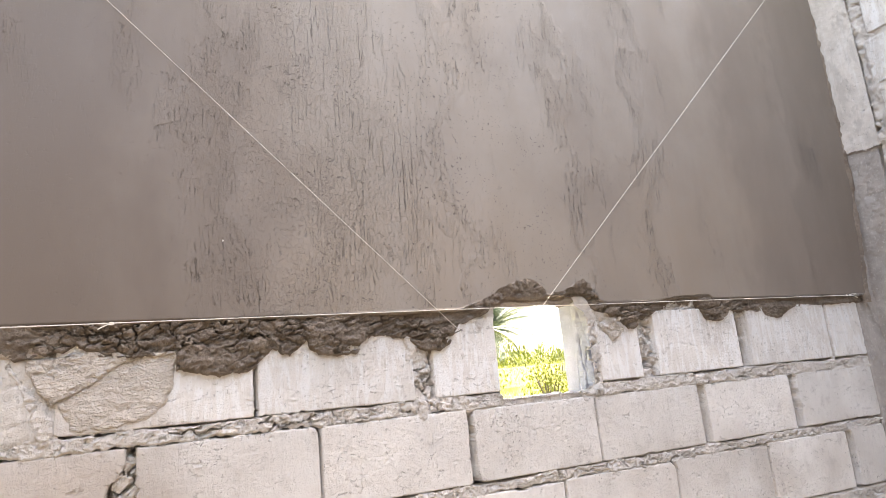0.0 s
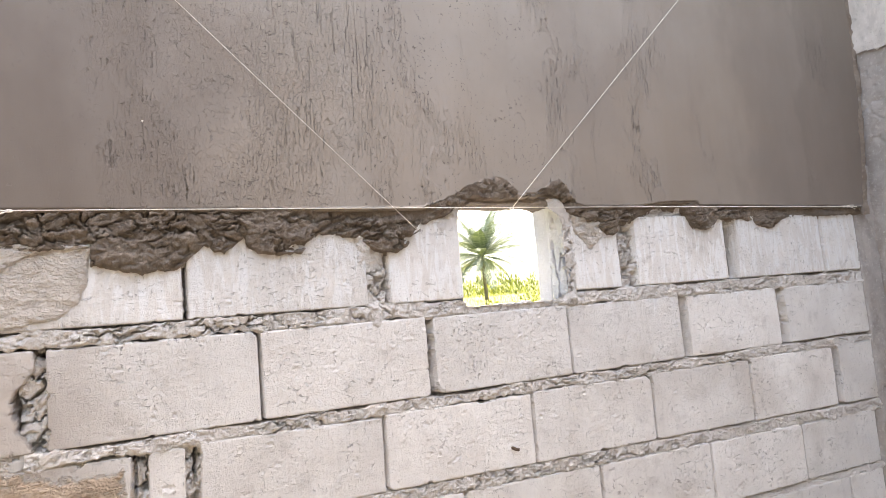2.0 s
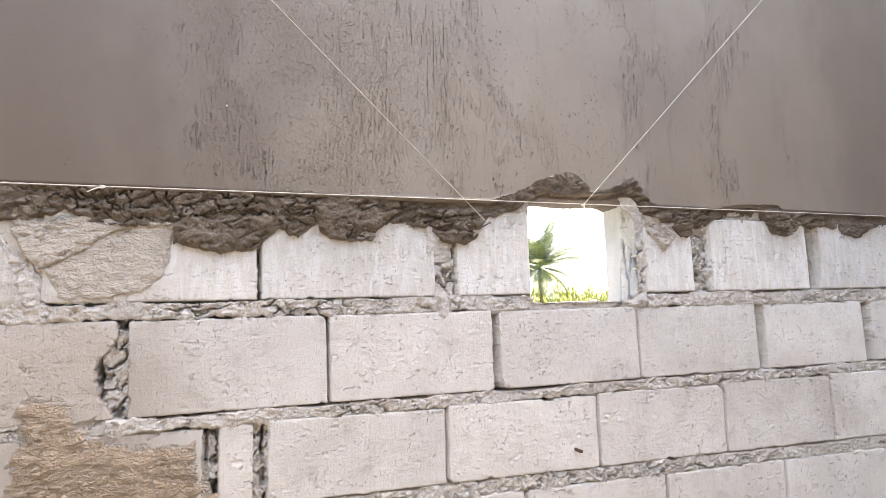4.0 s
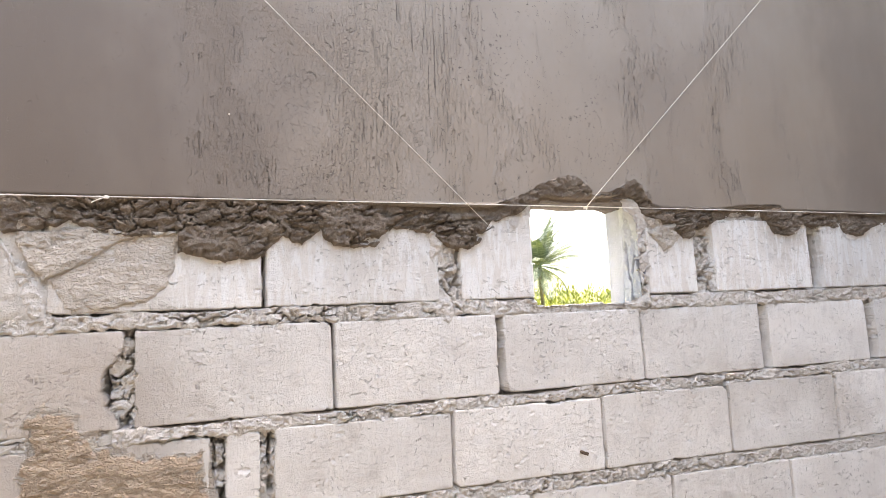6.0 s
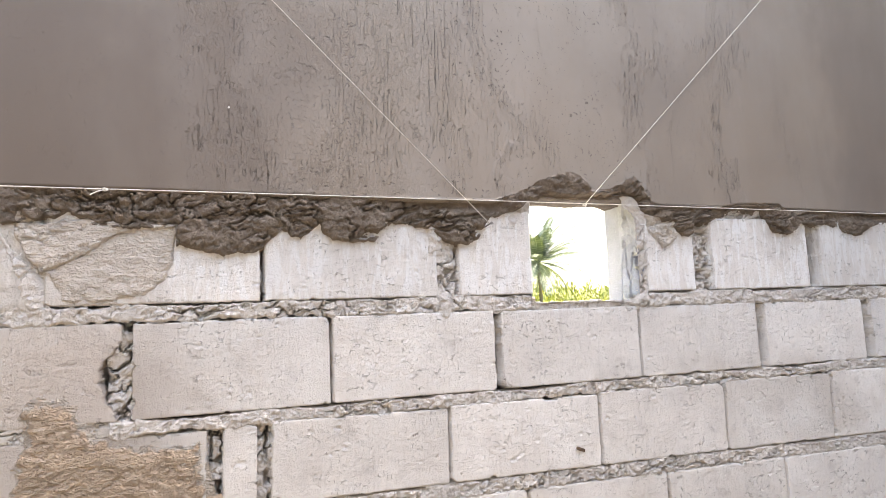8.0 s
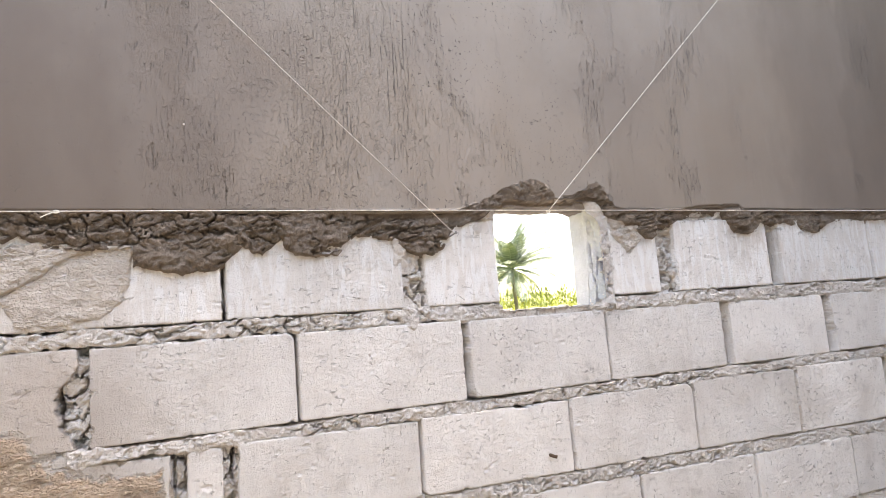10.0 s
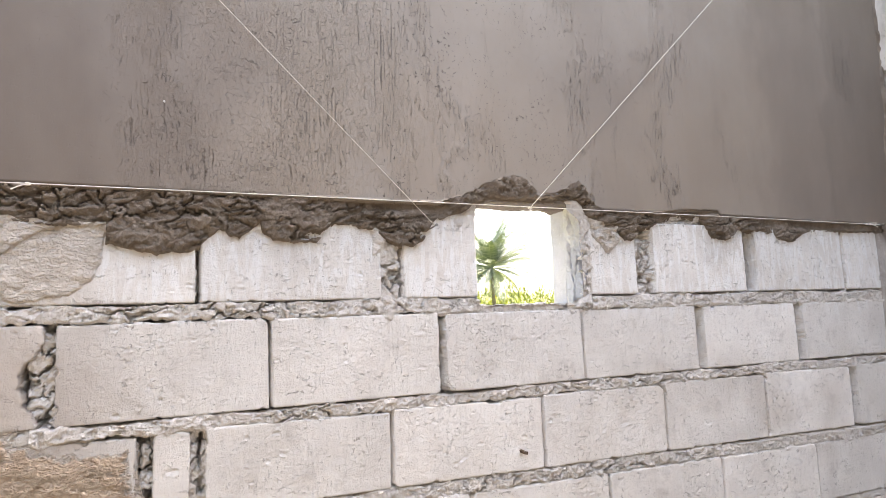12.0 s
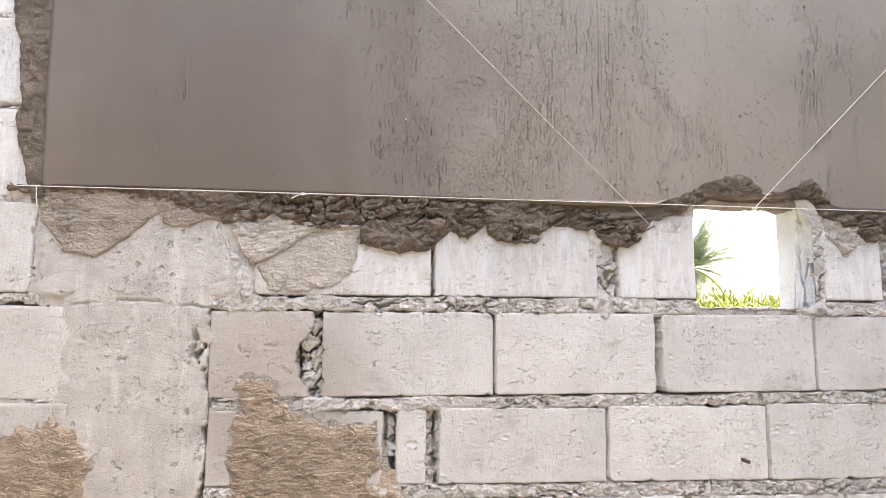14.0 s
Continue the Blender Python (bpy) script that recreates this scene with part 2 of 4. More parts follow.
def plaster_material():
    m, tree, b = material("fresh_cement_plaster", 0.5)
    n = Nodes(tree)
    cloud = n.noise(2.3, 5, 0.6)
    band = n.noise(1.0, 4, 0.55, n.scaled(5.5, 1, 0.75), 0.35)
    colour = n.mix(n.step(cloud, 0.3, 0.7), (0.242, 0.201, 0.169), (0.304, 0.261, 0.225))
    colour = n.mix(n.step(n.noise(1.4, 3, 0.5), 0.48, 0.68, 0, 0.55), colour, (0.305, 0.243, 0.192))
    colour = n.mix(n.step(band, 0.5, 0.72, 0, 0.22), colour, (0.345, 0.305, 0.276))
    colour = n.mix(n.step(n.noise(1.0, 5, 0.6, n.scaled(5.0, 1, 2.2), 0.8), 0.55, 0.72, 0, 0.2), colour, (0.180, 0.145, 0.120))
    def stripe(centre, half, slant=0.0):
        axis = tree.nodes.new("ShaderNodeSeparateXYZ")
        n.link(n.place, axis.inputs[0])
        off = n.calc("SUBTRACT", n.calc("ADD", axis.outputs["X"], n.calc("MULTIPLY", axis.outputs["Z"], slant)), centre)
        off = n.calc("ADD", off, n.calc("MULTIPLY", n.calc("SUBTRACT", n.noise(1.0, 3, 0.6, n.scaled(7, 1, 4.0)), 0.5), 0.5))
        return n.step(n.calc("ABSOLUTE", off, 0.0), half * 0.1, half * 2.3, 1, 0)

    # wetter narrow runs; broad bands grow darker towards both ends and the corner
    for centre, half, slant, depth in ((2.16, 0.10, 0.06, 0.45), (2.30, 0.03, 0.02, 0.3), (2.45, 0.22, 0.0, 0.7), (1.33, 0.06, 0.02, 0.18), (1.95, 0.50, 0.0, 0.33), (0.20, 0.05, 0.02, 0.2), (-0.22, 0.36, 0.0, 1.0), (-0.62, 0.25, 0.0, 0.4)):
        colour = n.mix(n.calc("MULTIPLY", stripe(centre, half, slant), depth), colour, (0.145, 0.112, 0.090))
    # trowel drags: short upright scratches, in clusters
    cluster = n.step(n.noise(1.0, 3, 0.55, n.scaled(5.0, 1, 1.5), 0.3), 0.56, 0.70, 0, 0.8)
    for centre, half, slant in ((0.17, 0.035, 0.0), (1.28, 0.022, 0.03), (1.52, 0.028, 0.0), (0.81, 0.022, 0.0)):
        cluster = n.calc("MAXIMUM", cluster, n.calc("MULTIPLY", stripe(centre, half, slant), 0.75))
    drag = n.step(n.noise(1.0, 4, 0.66, n.scaled(230, 40, 17), 1.0), 0.59, 0.615)
    short = n.step(n.noise(1.0, 3, 0.6, n.scaled(140, 40, 70), 1.2), 0.615, 0.64)
    drag = n.calc("MULTIPLY", n.calc("MAXIMUM", drag, short), n.step(n.noise(24, 3, 0.6), 0.43, 0.56))
    drag = n.calc("MULTIPLY", drag, cluster)
    dent = n.calc("MULTIPLY", n.step(n.noise(1.0, 2, 0.5, n.scaled(150, 40, 120), 1.0), 0.655, 0.675), n.step(n.noise(6, 2), 0.40, 0.56))
    dent = n.calc("MULTIPLY", dent, n.calc("MAXIMUM", stripe(0.75, 0.40), 0.12))
    axis = tree.nodes.new("ShaderNodeSeparateXYZ")
    n.link(n.place, axis.inputs[0])
    raked = n.calc("MULTIPLY", stripe(1.14, 0.095, 0.27), n.step(axis.outputs["Z"], 1.74, 1.94))
    rake = n.calc("MULTIPLY", n.step(n.noise(1.0, 4, 0.62, n.scaled(215, 40, 9), 0.8), 0.595, 0.62), n.calc("MULTIPLY", raked, n.step(n.noise(1.0, 4, 0.65, n.scaled(13, 1, 6)), 0.42, 0.58)))
    worked = n.calc("MULTIPLY", stripe(0.46, 0.13, 0.02), n.step(n.noise(5, 3), 0.34, 0.58, 0.25, 1))
    crumb = n.calc("MULTIPLY", n.step(n.noise(1.0, 3, 0.62, n.scaled(80, 40, 120), 1.3), 0.60, 0.63), n.step(n.noise(17, 3, 0.6), 0.44, 0.58))
    crumb = n.calc("MULTIPLY", crumb, worked)
    marks = n.calc("MAXIMUM", n.calc("MAXIMUM", drag, dent), n.calc("MAXIMUM", rake, n.calc("MULTIPLY", crumb, 0.75)))
    cluster = n.calc("MAXIMUM", cluster, n.calc("MAXIMUM", worked, raked))
    # marks are coloured dark too, for groove shade the bump doesn't give
    colour = n.mix(n.calc("MULTIPLY", marks, 0.8), colour, (0.070, 0.055, 0.046))
    n.link(colour, b.inputs["Base Color"])
    n.link(n.step(n.noise(1.0, 4, 0.6, n.scaled(4.0, 1, 1.2)), 0.3, 0.75, 0.38, 0.66), b.inputs["Roughness"])
    b.inputs["Specular IOR Level"].default_value = 0.45
    ripple = n.calc("ADD", n.calc("MULTIPLY", n.noise(1.0, 4, 0.65, n.scaled(150, 20, 80), 0.9), cluster), n.calc("MULTIPLY", n.noise(300, 3, 0.7), 0.06))
    fine = n.bump(ripple, 0.006, 0.9)
    n.link(n.bump(n.calc("MULTIPLY", marks, -1.0), 0.010, 1.0, fine), b.inputs["Normal"])
    return m


def plain_material(name, colour, roughness=0.8, spread=0.15, scale=30, metal=0.0):
    m, tree, b = material(name, roughness, metal)
    n = Nodes(tree)
    low = tuple(c * (1 - spread) for c in colour)
    high = tuple(min(1, c * (1 + spread)) for c in colour)
    n.link(n.mix(n.step(n.noise(scale, 4), 0.3, 0.7), low, high), b.inputs["Base Color"])
    n.link(n.bump(n.noise(scale * 5, 3), 0.002, 0.5), b.inputs["Normal"])
    return m


def field_material():
    m, tree, b = material("field_grass", 0.9)
    n = Nodes(tree)
    axis = tree.nodes.new("ShaderNodeSeparateXYZ")
    n.link(n.place, axis.inputs[0])
    grass = n.mix(n.step(n.noise(0.5, 4), 0.3, 0.7), (0.27, 0.30, 0.05), (0.38, 0.39, 0.09))
    # unseen grey ground near the wall, added to keep yellow bounce off the jamb
    earth = n.mix(n.step(n.noise(1.5, 5), 0.3, 0.7), (0.16, 0.16, 0.16), (0.23, 0.23, 0.23))
    edge = n.calc("ADD", axis.outputs["Y"], n.calc("MULTIPLY", n.noise(0.4, 3), 4.0))
    n.link(n.mix(n.step(edge, 9.0, 12.0), earth, grass), b.inputs["Base Color"])
    n.link(n.bump(n.noise(9, 4), 0.05, 0.6), b.inputs["Normal"])
    return m


def leaf_material(name, dark, light):
    m, tree, b = material(name, 0.55)
    n = Nodes(tree)
    island = tree.nodes.new("ShaderNodeNewGeometry").outputs["Random Per Island"]
    n.link(n.mix(island, dark, light), b.inputs["Base Color"])
    b.inputs["Transmission Weight"].default_value = 0.0
    return m


BLOCK = block_material()
JOINT = mortar_material("dry_joint_mortar", (0.755, 0.704, 0.662), (0.665, 0.617, 0.577), (0.80, 0.755, 0.715), relief=0.007)
CAST = mortar_material("cast_column_concrete", (0.625, 0.585, 0.543), (0.53, 0.49, 0.452), (0.47, 0.43, 0.395), relief=0.0035, pits=0.85)
GREY = mortar_material("grey_shaded_mortar", (0.47, 0.43, 0.40), (0.36, 0.325, 0.30), (0.58, 0.54, 0.505), relief=0.004)
SAND = mortar_material("dry_sandy_mortar", (0.745, 0.670, 0.600), (0.65, 0.575, 0.507), (0.77, 0.705, 0.645), relief=0.008, wave=1.1, thin=(0.72, 0.67, 0.62))
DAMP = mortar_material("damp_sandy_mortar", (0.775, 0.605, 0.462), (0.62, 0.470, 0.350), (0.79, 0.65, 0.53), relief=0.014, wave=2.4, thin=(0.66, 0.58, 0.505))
WET = mortar_material("wet_mortar", (0.350, 0.284, 0.232), (0.235, 0.184, 0.148), (0.44, 0.365, 0.305), 0.82, 0.012, 330)
STRIP = mortar_material("smooth_cast_concrete", (0.70, 0.65, 0.605), (0.61, 0.56, 0.515), (0.75, 0.705, 0.665), relief=0.0022, pits=0.5)
# soffit mortar: shade under the opening's head is put into this dark colour
SHADE = mortar_material("damp_shaded_mortar", (0.17, 0.148, 0.142), (0.105, 0.09, 0.086), (0.22, 0.195, 0.188), 0.85, 0.006, 300)
SOAK = mortar_material("soaked_sandy_mortar", (0.40, 0.275, 0.185), (0.26, 0.170, 0.108), (0.48, 0.36, 0.26), relief=0.008, wave=1.5, thin=(0.66, 0.52, 0.40), full=-0.012)
PLASTER = plaster_material()
CORD = plain_material("white_nylon_cord", (0.80, 0.76, 0.70), 0.6, 0.08, 200)
TWINE = plain_material("dusty_cord", (0.66, 0.60, 0.54), 0.7, 0.1, 200)
RUST = plain_material("rusty_wire", (0.10, 0.065, 0.045), 0.8, 0.3, 150)
STEEL = plain_material("nail_steel", (0.30, 0.28, 0.26), 0.45, 0.2, 120, 0.8)
SCREED = plain_material("dark_unseen_floor", (0.078, 0.069, 0.060), 0.9, 0.2, 6)
RENDER = plain_material("dark_unseen_wall", (0.12, 0.12, 0.12), 0.9, 0.15, 5)
PALE = mortar_material("pale_jamb_concrete", (0.47, 0.485, 0.535), (0.40, 0.412, 0.45), (0.52, 0.535, 0.58), relief=0.004)
TAN = mortar_material("half_dry_mortar", (0.66, 0.565, 0.480), (0.52, 0.435, 0.362), (0.70, 0.615, 0.54), relief=0.010, wave=1.4, thin=(0.68, 0.61, 0.545))
FIELD = field_material()
BLADE = leaf_material("grass_blades", (0.30, 0.31, 0.09), (0.44, 0.44, 0.16))
BUSH = leaf_material("shrub_leaves", (0.09, 0.115, 0.035), (0.24, 0.26, 0.085))
PALM = leaf_material("palm_leaves", (0.062, 0.096, 0.082), (0.165, 0.205, 0.175))
WOODS = leaf_material("far_leaves", (0.14, 0.18, 0.07), (0.26, 0.29, 0.11))
TRUNK = plain_material("palm_trunk", (0.085, 0.078, 0.068), 0.9, 0.25, 3)


# ---------------------------------------------------------------- building helpers
def part(name, bm, mat, parent=None, label=""):
    me = bpy.data.meshes.new(name)
    bm.to_mesh(me)
    bm.free()
    me.materials.append(mat)
    ob = new(name, me)
    if parent:
        ob.parent = parent
    return tagged(ob, label)


def raw(name, verts, faces, mat, parent=None, label="", smooth=False):
    me = bpy.data.meshes.new(name)
    me.from_pydata(verts, [], faces)
    me.materials.append(mat)
    if smooth:
        me.shade_smooth()
    ob = new(name, me)
    if parent:
        ob.parent = parent
    return tagged(ob, label)


def box(bm, x0, x1, y0, y1, z0, z1):
    c = ((x0 + x1) / 2, (y0 + y1) / 2, (z0 + z1) / 2)
    bmesh.ops.create_cube(bm, size=1, matrix=Matrix.LocRotScale(c, None, (x1 - x0, y1 - y0, z1 - z0)))


def sheet(name, x, z, y, mat, parent=None, label="", keep=None):
    """A relief of quads over grids of x and z, standing out to y."""
    r, c = x.shape
    verts = np.stack([x, y, z], -1).reshape(-1, 3)
    i = (np.arange(r - 1)[:, None] * c + np.arange(c - 1)).ravel()
    quads = np.stack([i, i + 1, i + c + 1, i + c], -1)
    if keep is not None:
        k = keep.ravel()
        quads = quads[k[quads].any(1)]
    used = np.unique(quads)
    turn = np.zeros(len(verts), int)
    turn[used] = np.arange(len(used))
    return raw(name, verts[used].tolist(), turn[quads].tolist(), mat, parent, label, True)


def inside(x, z, outline):
    """How far each place lies within a closed outline (negative outside)."""
    pts = list(outline)
    best, odd = np.full(x.shape, 9.0), np.zeros(x.shape, bool)
    for (ax, az), (bx, bz) in zip(pts, pts[1:] + pts[:1]):
        dx, dz = bx - ax, bz - az
        t = np.clip(((x - ax) * dx + (z - az) * dz) / (dx * dx + dz * dz + 1e-12), 0, 1)
        best = np.minimum(best, np.hypot(x - ax - t * dx, z - az - t * dz))
        if abs(dz) > 1e-9:
            odd ^= ((az > z) != (bz > z)) & (x < ax + dx * (z - az) / dz)
    return np.where(odd, best, -best)


def splat(name, outline, thick, mat, parent, seed, label="", edge=0.011, lump=0.0032, size=0.03, cell=0.0028, ragged=0.009, ripple=1.0):
    """A spread of mortar thrown on the wall's face: thin at its ragged rim, lumpy within."""
    xs, zs = [p[0] for p in outline], [p[1] for p in outline]
    x, z = np.meshgrid(np.arange(min(xs) - 0.02, max(xs) + 0.02, cell), np.arange(min(zs) - 0.02, max(zs) + 0.02, cell))
    d = inside(x, z, outline) + ragged * (rough(x, z, 0.06, seed + 2, 3) + 0.7 * rough(x, z, 0.018, seed, 3))
    y = 0.004 - (thick + 0.004) * ramp(-0.002, edge, d) - lump * ramp(0, edge, d) * (0.8 * rough(x, z, size, seed + 5, 4) + 0.9 * rough(x * 0.55, z, 0.012, seed + 6, 3) + 0.5 * rough(x, z, 0.009, seed + 8, 2))
    crack = 1.0 if mat in (JOINT, CAST) else 0.0
    y = y - (1 - crack) * ripple * (0.0034 if mat in (DAMP, SOAK) else 0.0024) * ramp(0.0, edge, d) * rough(x * 0.42 + 0.01 * rough(x, z, 0.08, seed + 21), z + 0.004 * rough(x, z, 0.05, seed + 25), 0.0125, seed + 23, 3)
    y = y + crack * 0.8 * thick * clefts(x * 0.7, z, 0.06, seed + 11, 0.07, -0.05) + 0.4 * thick * clefts(x * 0.5, z, 0.012, seed + 13, 0.3, -0.1)
    return sheet(name, x, z, y, mat, parent, label, d > -0.004)


def cord_mesh(points, radius, sides=8):
    verts, faces = [], []
    pts = [Vector(p) for p in points]
    for i, p in enumerate(pts):
        d = (pts[min(i + 1, len(pts) - 1)] - pts[max(i - 1, 0)]).normalized()
        u = d.cross(Vector((0.3, 1, 0.2))).normalized()
        v = d.cross(u)
        for k in range(sides):
            a = 2 * math.pi * k / sides
            verts.append(p + (u * math.cos(a) + v * math.sin(a)) * radius)
    for i in range(len(pts) - 1):
        for k in range(sides):
            a, b = i * sides + k, i * sides + (k + 1) % sides
            faces.append((a, b, b + sides, a + sides))
    faces += [tuple(range(sides))[::-1], tuple(len(verts) - sides + k for k in range(sides))]
    return verts, faces


# ---------------------------------------------------------------- the room
HOLE = (0.905, 1.228, 1.433, 1.680)          # x0, x1, z0, z1 of the opening through the wall
LEFT, RIGHT, TOP, THICK = -2.2, 2.585, 3.3, 0.15


def solid(name, boxes, mat, label, kind="structure"):
    bm = bmesh.new()
    for b in boxes:
        box(bm, *b)
    return tagged(part(name, bm, mat, None, label), kind=kind)


hx0, hx1, hz0, hz1 = HOLE
wall = solid("wall_north", [
    (LEFT, hx0, 0.075, THICK, 0, TOP), (hx1, RIGHT + 0.15, 0.075, THICK, 0, TOP),
    (hx0, hx1, 0.075, THICK, 0, hz0), (hx0, hx1, 0.075, THICK, hz1 + 0.05, TOP)], JOINT,
    "unfinished concrete block wall, half plastered, with a small opening")
# the floor is out of view; its dark tone keeps bounce off the undersides
floor = solid("floor", [(LEFT - 0.15, RIGHT + 0.15, -4.15, THICK, -0.12, 0)], SCREED, "unseen floor, dark brown to limit bounced light")
# unseen walls closing the room, placed and darkened to hold back stray light
solid("wall_west", [(LEFT - 0.15, LEFT, -4.0, THICK, 0, TOP)], RENDER, "unseen plain side wall, dark to limit bounced light")
solid("wall_south", [(LEFT - 0.15, -1.2, -4.15, -4.0, 0, TOP), (-0.3, RIGHT + 0.15, -4.15, -4.0, 0, TOP), (-1.2, -0.3, -4.15, -4.0, 2.1, TOP)],
      RENDER, "unseen plain wall with a doorway, dark to limit bounced light")
wall_e = solid("wall_east", [(RIGHT + 0.03, RIGHT + 0.15, -4.0, 0.03, 0, TOP)], JOINT, "unplastered concrete block side wall")


def lining():
    """Broken block faces round the opening: crumbled near the room, smoother outside."""
    d, z = np.meshgrid(np.arange(0.004, THICK + 0.004, 0.003), np.arange(hz0 - 0.01, hz1 + 0.045, 0.003))
    near = ramp(0.095, 0.070, d + 0.010 * rough(d, z, 0.05, 702, 2))
    for side, seed, at in ((1, 711, hx1), (-1, 731, hx0 - 0.016)):
        x = at - side * (0.003 + 0.0015 * rough(d, z, 0.05, seed, 3))
        x = x - side * near * (0.005 + 0.007 * rough(d, z * 0.6, 0.03, seed + 2, 3) + 0.003 * rough(d, z, 0.009, seed + 3, 2))
        x = x + side * near * 0.016 * clefts(d * 1.3, z * 0.35, 0.045, seed + 5, 0.11, 0.15)
        r, c = d.shape
        verts = np.stack([x, d, z], -1).reshape(-1, 3).tolist()
        faces = [(i * c + j, i * c + j + 1, (i + 1) * c + j + 1, (i + 1) * c + j) for i in range(r - 1) for j in range(c - 1)]
        raw("jamb_face", verts, faces, PALE, wall, "pale crumbled jamb of the opening", True)
    x, d = np.meshgrid(np.arange(hx0 - 0.01, hx1 + 0.011, 0.003), np.arange(-0.004, THICK + 0.004, 0.003))
    r, c = x.shape
    faces = [(i * c + j, i * c + j + 1, (i + 1) * c + j + 1, (i + 1) * c + j) for i in range(r - 1) for j in range(c - 1)]
    head = 1.708 + 0.008 * ramp(0.05, 0.0, d) + 0.006 * rough(x, d, 0.06, 741, 3) + 0.003 * rough(x, d, 0.012, 742, 2) - 0.008 * ramp(0.05, 0.0, hx1 - x) - 0.006 * ramp(0.04, 0.0, x - hx0)
    raw("soffit", np.stack([x, d, head], -1).reshape(-1, 3).tolist(), faces, SHADE, wall, "damp mortar over the opening, darkened for its shade", True)
    sill = hz0 + 0.002 + 0.004 * rough(x, d, 0.04, 751, 3) + 0.002 * rough(x, d, 0.012, 752, 2)
    raw("sill", np.stack([x, d, sill], -1).reshape(-1, 3).tolist(), faces, JOINT, wall, "pale mortar bed in the opening", True)


lining()

# ---------------------------------------------------------------- blocks
def block_mesh(length, height, depth, seed, radius, worn=0.0022):
    """A hollow block's face shell: uneven arrises, rounded corners; x along, y into the wall, z up."""
    rnd = random.Random(seed)
    ring = []
    corners = [(radius[0], 0, 0, 180), (radius[1], length, 0, 270), (radius[2], length, height, 0), (radius[3], 0, height, 90)]
    for r, cx, cz, start in corners:
        ox, oz = (r if cx == 0 else length - r), (r if cz == 0 else height - r)
        for k in range(4):
            a = radians(start + 90 * k / 3)
            ring.append((ox + r * math.cos(a), oz + r * math.sin(a)))
    full = []
    for (ax, az), (bx, bz) in zip(ring, ring[1:] + ring[:1]):
        n = max(1, int(math.hypot(bx - ax, bz - az) / 0.028))
        full += [(ax + (bx - ax) * k / n, az + (bz - az) * k / n) for k in range(n)]
    bm = bmesh.new()
    rings = []
    mx, mz = length / 2, height / 2
    wear = [rnd.uniform(-1, 1) * worn for _ in full]
    for inset, y in ((0.0, depth), (0.0, 0.0045), (0.0013, 0.0013), (0.0042, 0.0)):
        row = []
        for (x, z), w in zip(full, wear):
            d = math.hypot(x - mx, z - mz)
            k = 1 - (inset + w * (y < 0.02)) / d
            row.append(bm.verts.new((mx + (x - mx) * k, y, mz + (z - mz) * k)))
        rings.append(row)
    for a, b in zip(rings, rings[1:]):
        for i in range(len(full)):
            j = (i + 1) % len(full)
            bm.faces.new((a[i], a[j], b[j], b[i]))
    bm.faces.new(rings[-1])
    bm.normal_update()
    return bm


def block_relief(length, height, seed, radius, bite=0.0, cell=0.0026):
    """A block's face shell near the eye: chipped arrises, pits and drag marks from the mould, as real relief."""
    x, z = np.meshgrid(np.arange(-0.006, length + 0.007, cell), np.arange(-0.006, height + 0.007, cell))
    end = length - bite * ramp(0.03, 0.09, height - z) * (1 + 0.45 * rough(z, z * 0, 0.03, seed)) * ramp(height + 0.02, 0.12, height - z)
    r = np.where(z < height / 2, np.where(x < length / 2, radius[0], radius[1]), np.where(x < length / 2, radius[3], radius[2]))
    qx = np.maximum(r - x, x - end + r)
    qz = np.abs(z - height / 2) - (height / 2 - r)
    d = r - np.hypot(np.maximum(qx, 0), np.maximum(qz, 0)) - np.minimum(np.maximum(qx, qz), 0)
    d = d - 0.0014 * rough(x, z, 0.03, seed + 1, 3) - 0.0010 * rough(x, z, 0.009, seed + 2, 2)
    d = d - 0.009 * ramp(0.42, 0.95, rough(x, z, 0.034, seed + 7, 3))
    y = 0.0034 * (1 - ramp(-0.001, 0.0042, d)) ** 1.5
    y = y + 0.0008 * rough(x, z, 0.12, seed + 3, 2) + 0.00035 * rough(x, z, 0.014, seed + 4, 3)
    where = ramp(-0.25, 0.35, rough(x, z, 0.11, seed + 8, 2))
    pit = ramp(0.42, 0.62, rough(x * 0.75, z * 1.2, 0.0150, seed + 5, 2)) * where
    lip = ramp(0.42, 0.62, rough(x * 0.75, (z + 0.0055) * 1.2, 0.0150, seed + 5, 2)) * where
    drag = ramp(0.40, 0.75, rough(x, z * 0.16, 0.007, seed + 6, 2)) * ramp(0.0, 0.5, rough(x, z, 0.15, seed + 9, 2))
    y = y + 0.0032 * pit - 0.0014 * lip + 0.0014 * drag
    y = np.where(d < 0, 0.042, y)
    return x, z, y, d > -0.0005


